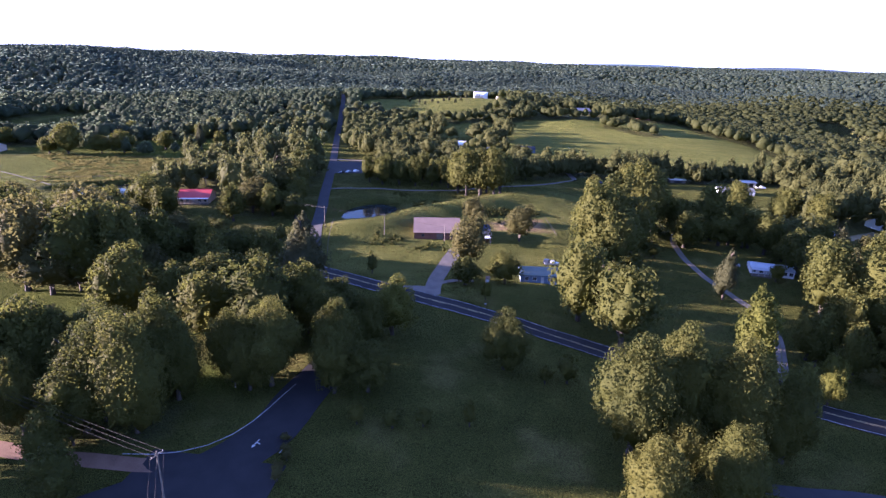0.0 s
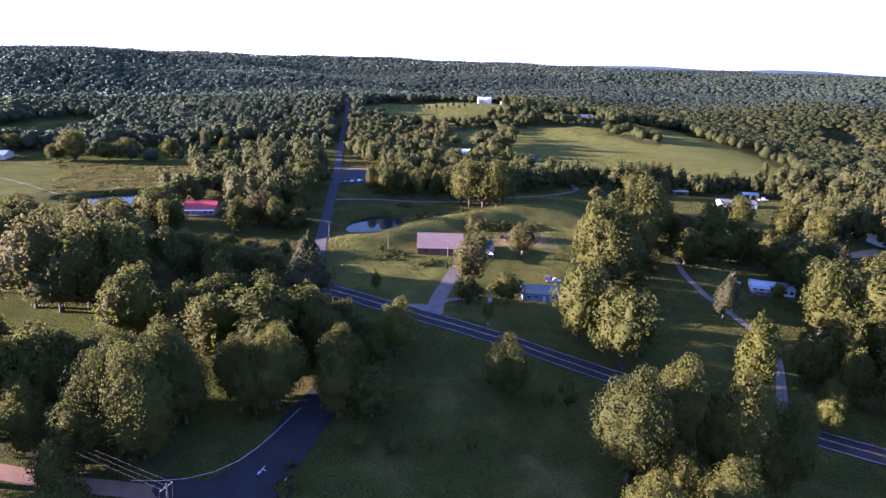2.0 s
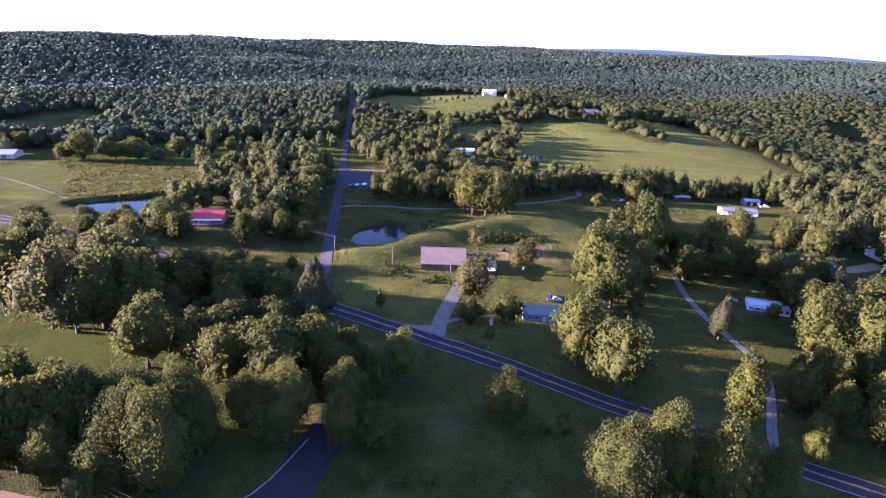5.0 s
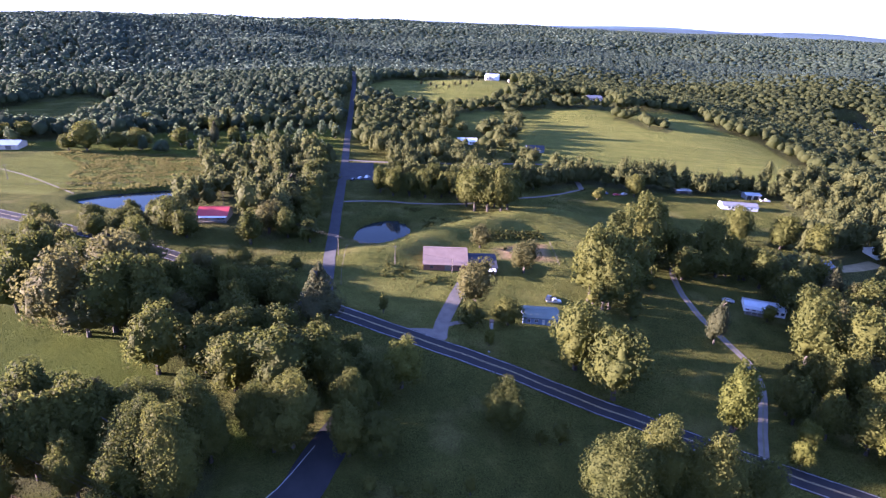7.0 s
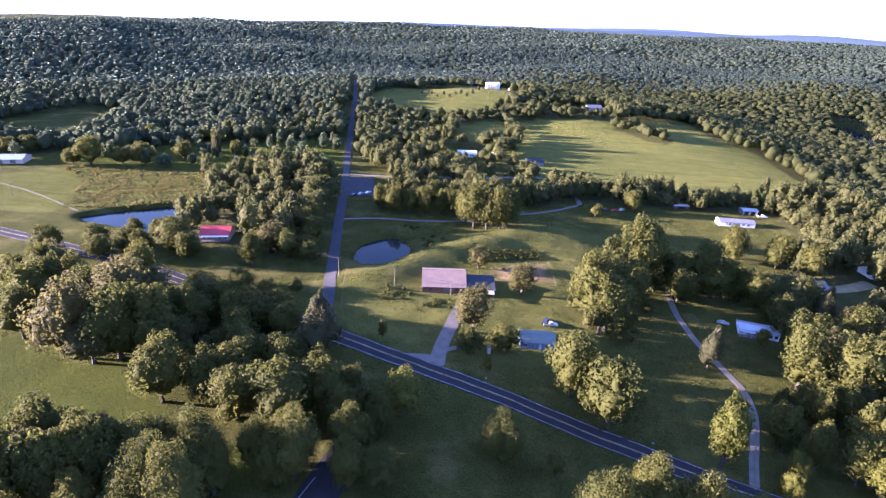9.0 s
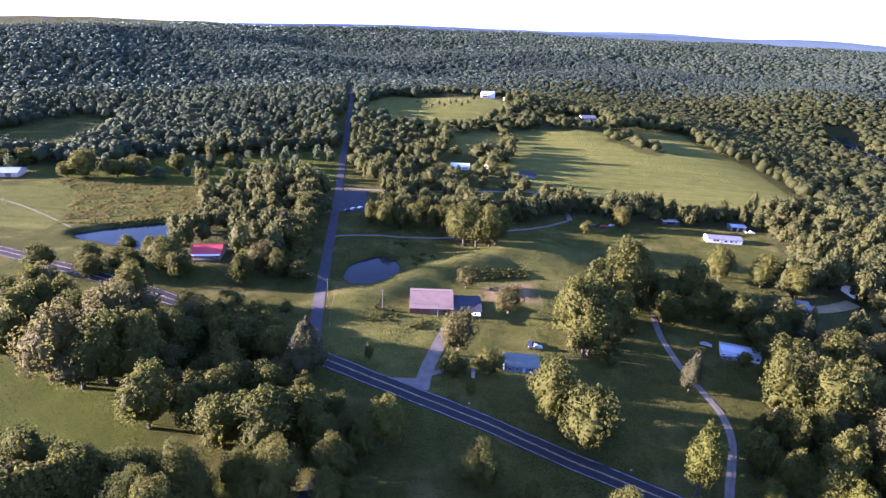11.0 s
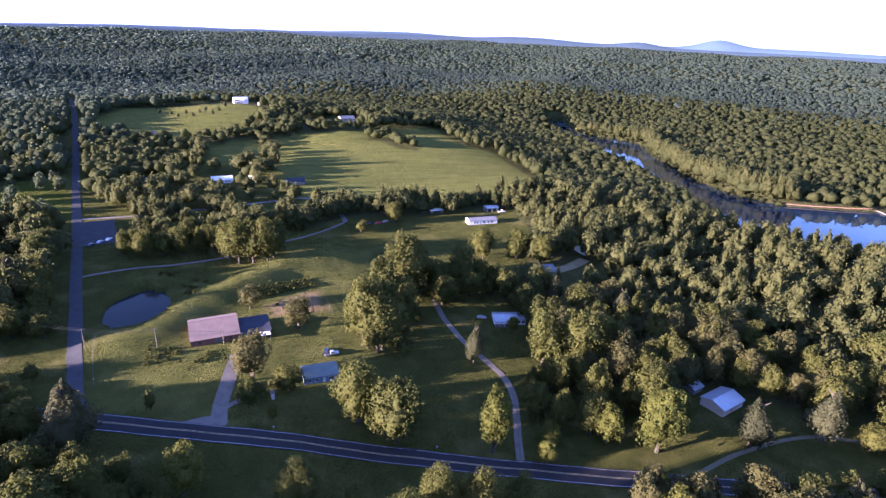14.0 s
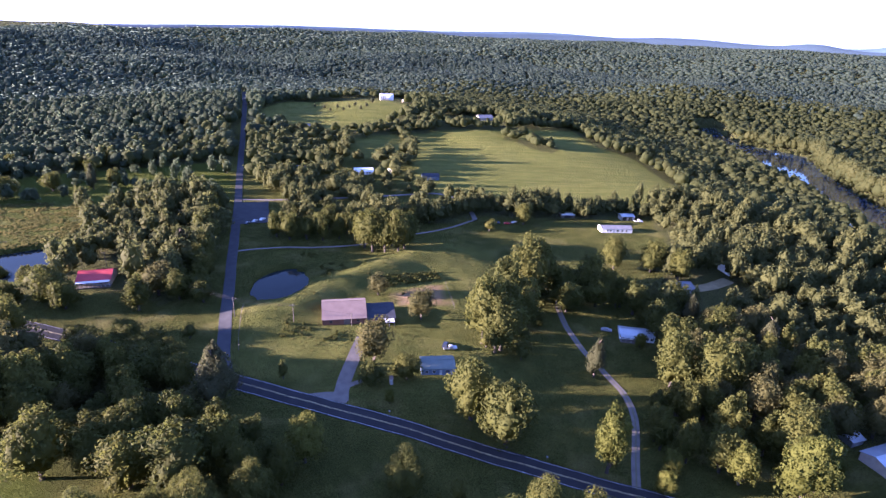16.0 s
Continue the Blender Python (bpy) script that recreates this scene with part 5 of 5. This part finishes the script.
def utility_pole(x, y, h, rz=0, arm=True):
    ob = place("utility_pole", x, y, rz, "weathered wooden utility pole with a crossarm", "pole")
    part("pole", rod(bmesh.new(), (0, 0, -.5), (0, 0, h), .17, .11), WOOD, ob)
    if arm:
        part("crossarm", a_box(-1.1, 1.1, -.06, .06, h - .7, h - .56), WOOD, ob)
        for u in (-1, -.35, .35, 1):
            part("insulator", rod(bmesh.new(), (u, 0, h - .56), (u, 0, h - .36), .05, .03, 6), PAINT_WHITE, ob)
    return Vector((x, y, gz(x, y) + h - .4))


def wire(a, b, sag, off=0.0):
    """A slack cable between two poles."""
    a, b = Vector(a), Vector(b)
    side = Vector((-(b - a).y, (b - a).x, 0)).normalized() * off
    cu = bpy.data.curves.new("power_line", "CURVE")
    cu.dimensions, cu.bevel_depth, cu.bevel_resolution = "3D", .022, 1
    sp = cu.splines.new("POLY")
    sp.points.add(16)
    for k in range(17):
        t = k / 16
        p = a.lerp(b, t) + side - Vector((0, 0, sag * 4 * t * (1 - t)))
        sp.points[k].co = (*p, 1)
    cu.materials.append(RUBBER)
    tagged(new("power_line", cu), "thin slack overhead power line", "cable")


p1, p2 = utility_pole(-61.7, 209.2, 8.6, 20), utility_pole(-37.2, 204.7, 8.2, 10)
p3, p4 = utility_pole(-95.7, 232.4, 8.5, 30), utility_pole(-134.8, 259.9, 8.5, 30)
p5 = utility_pole(-51.5, 101.6, 8.0, 10)
p6, p7, p8 = utility_pole(-47.4, 66.8, 11.2, 70), utility_pole(-130, 96, 11.2, 70), utility_pole(-30, 34, 11.2, 70)
utility_pole(-274, 285, 9.0, 60)
p9 = utility_pole(-13.8, 202.8, 6.0, 10, False)
for a, b in ((p1, p2), (p1, p3), (p3, p4), (p6, p7), (p6, p8)):
    for off in (-.9, 0, .9):
        wire(a, b, .8, off)
wire(p2, p9, .4)


def mailbox(x, y, rz):
    ob = place("mailbox", x, y, rz, "small metal mailbox on a wooden post", "mailbox")
    part("post", a_box(-.06, .06, -.06, .06, -.3, 1.05), WOOD, ob)
    bm = rod(bmesh.new(), (-.3, 0, 1.2), (.3, 0, 1.2), .15, .15, 10)
    box(bm, -.3, .3, -.15, .15, 1.05, 1.2)
    part("box", bm, METAL_GREY, ob)
    part("flag", a_box(.05, .09, .16, .19, 1.15, 1.45), CAR_RED, ob)


mailbox(2, 151.3, -25)
mailbox(50.8, 133.9, -25)


def fence(points, spacing=3.0, high=1.25):
    ob = tagged(new("fence"), "weathered wooden post fence with thin rails", "fence")
    for (ax, ay), (bx, by) in zip(points, points[1:]):
        n = max(1, int(math.hypot(bx - ax, by - ay) / spacing))
        q = [Vector((ax + (bx - ax) * k / n, ay + (by - ay) * k / n, 0)) for k in range(n + 1)]
        for v in q:
            v.z = gz(v.x, v.y)
        for v in q:
            part("post", a_box(v.x - .06, v.x + .06, v.y - .06, v.y + .06, v.z - .3, v.z + high), WOOD, ob)
        for lift in (.55, 1.05):
            for v, w in zip(q, q[1:]):
                part("rail", rod(bmesh.new(), v + Vector((0, 0, lift)), w + Vector((0, 0, lift)), .035, .035, 4), WOOD, ob)


fence([(28.1, 244.1), (30.1, 219.2)])
fence([(-60.1, 217), (-57.3, 197.6), (-54.6, 186.5)], 4.0)
fence([(-200.3, 293.1), (-256.7, 277.3)], 5.0)

# garden rows
for k in range(4):
    for j in range(15):
        tree("bush", -1 + 1.9 * j - .7 * k, 239 + .75 * j + 2.5 * k, 1.3 + .9 * ((k * 7 + j * 3) % 4) / 4, 1.05, "leafy crop plant in a garden row", "plant", "garden rows", "garden_plant")
# low scrub on the barn's bank and round the pond
gs = np.random.default_rng(5)
for x0, y0, sx, sy, n in ((-36, 199, 8, 5, 16), (-5, 246, 6, 4, 8), (-19.8, 194.7, 7, 4, 10), (-40, 279, 9, 3, 8), (-28.8, 244.5, 3, 6, 6), (-28, 262, 12, 9, 16), (63.6, 338.2, 9, 5, 8), (13.5, 230.8, 8, 6, 6)):
    for _ in range(n):
        px, py = x0 + gs.normal(0, sx / 2), y0 + gs.normal(0, sy / 2)
        tree("bush", px, py, gs.uniform(.8, 1.9), gs.uniform(.7, 1.5), "low scrubby bush on the bank", "bush", "scrub on the bank", "bush")

# ---------------------------------------------------------------- river bank
pier = tagged(new("dock"), "pale wooden dock reaching out over the river", "dock")
a, b = Vector((513, 321, RIVER_Z + .8)), Vector((499, 283, RIVER_Z + .8))
d = (b - a).normalized()
s = Vector((-d.y, d.x, 0))
n = 26
for k in range(n):
    p = a.lerp(b, (k + .5) / n)
    bm = bmesh.new()
    bmesh.ops.create_cube(bm, size=1, matrix=Matrix.Translation(p) @ d.to_track_quat("X", "Z").to_matrix().to_4x4() @ Matrix.Diagonal((1.5, 2.4, .12, 1)))
    part("plank", bm, DOCK_WOOD, pier)
for k in range(8):
    for q in (-1.1, 1.1):
        p = a.lerp(b, k / 7) + s * q
        part("pile", rod(bmesh.new(), p - Vector((0, 0, 2.4)), p + Vector((0, 0, .3)), .13, .13, 6), WOOD, pier)
for k in range(11):
    p = b + Vector((-2.0 * k, 1.0 * k * .1, 0))
    part("plank", a_box(p.x - .95, p.x + .95, p.y - 1.1, p.y + 1.1, p.z - .06, p.z + .06), DOCK_WOOD, pier)


def boat(x, y, rz):
    ob = place("boat", x, y, rz, "white pontoon boat with a canopy moored at the bank", "boat", z=RIVER_Z)
    for s in (-.9, .9):
        part("float", rod(bmesh.new(), (-3, s, .1), (3, s, .1), .35, .3, 10), METAL_GREY, ob)
    part("deck", a_box(-3, 2.8, -1.2, 1.2, .42, .58, bevel=.04), WALL_WHITE, ob)
    part("railing", a_box(-2.9, 2.7, -1.2, -1.14, .58, 1.2), METAL_GREY, ob)
    part("canopy", a_box(-2.6, .6, -1.2, 1.2, 2.3, 2.42, bevel=.05), WALL_WHITE, ob)
    for px in (-2.4, .4):
        for s in (-1.1, 1.1):
            part("pole", rod(bmesh.new(), (px, s, .58), (px, s, 2.3), .03, .03, 5), METAL_GREY, ob)


boat(528, 314, -20)
boat(545, 309, -15)
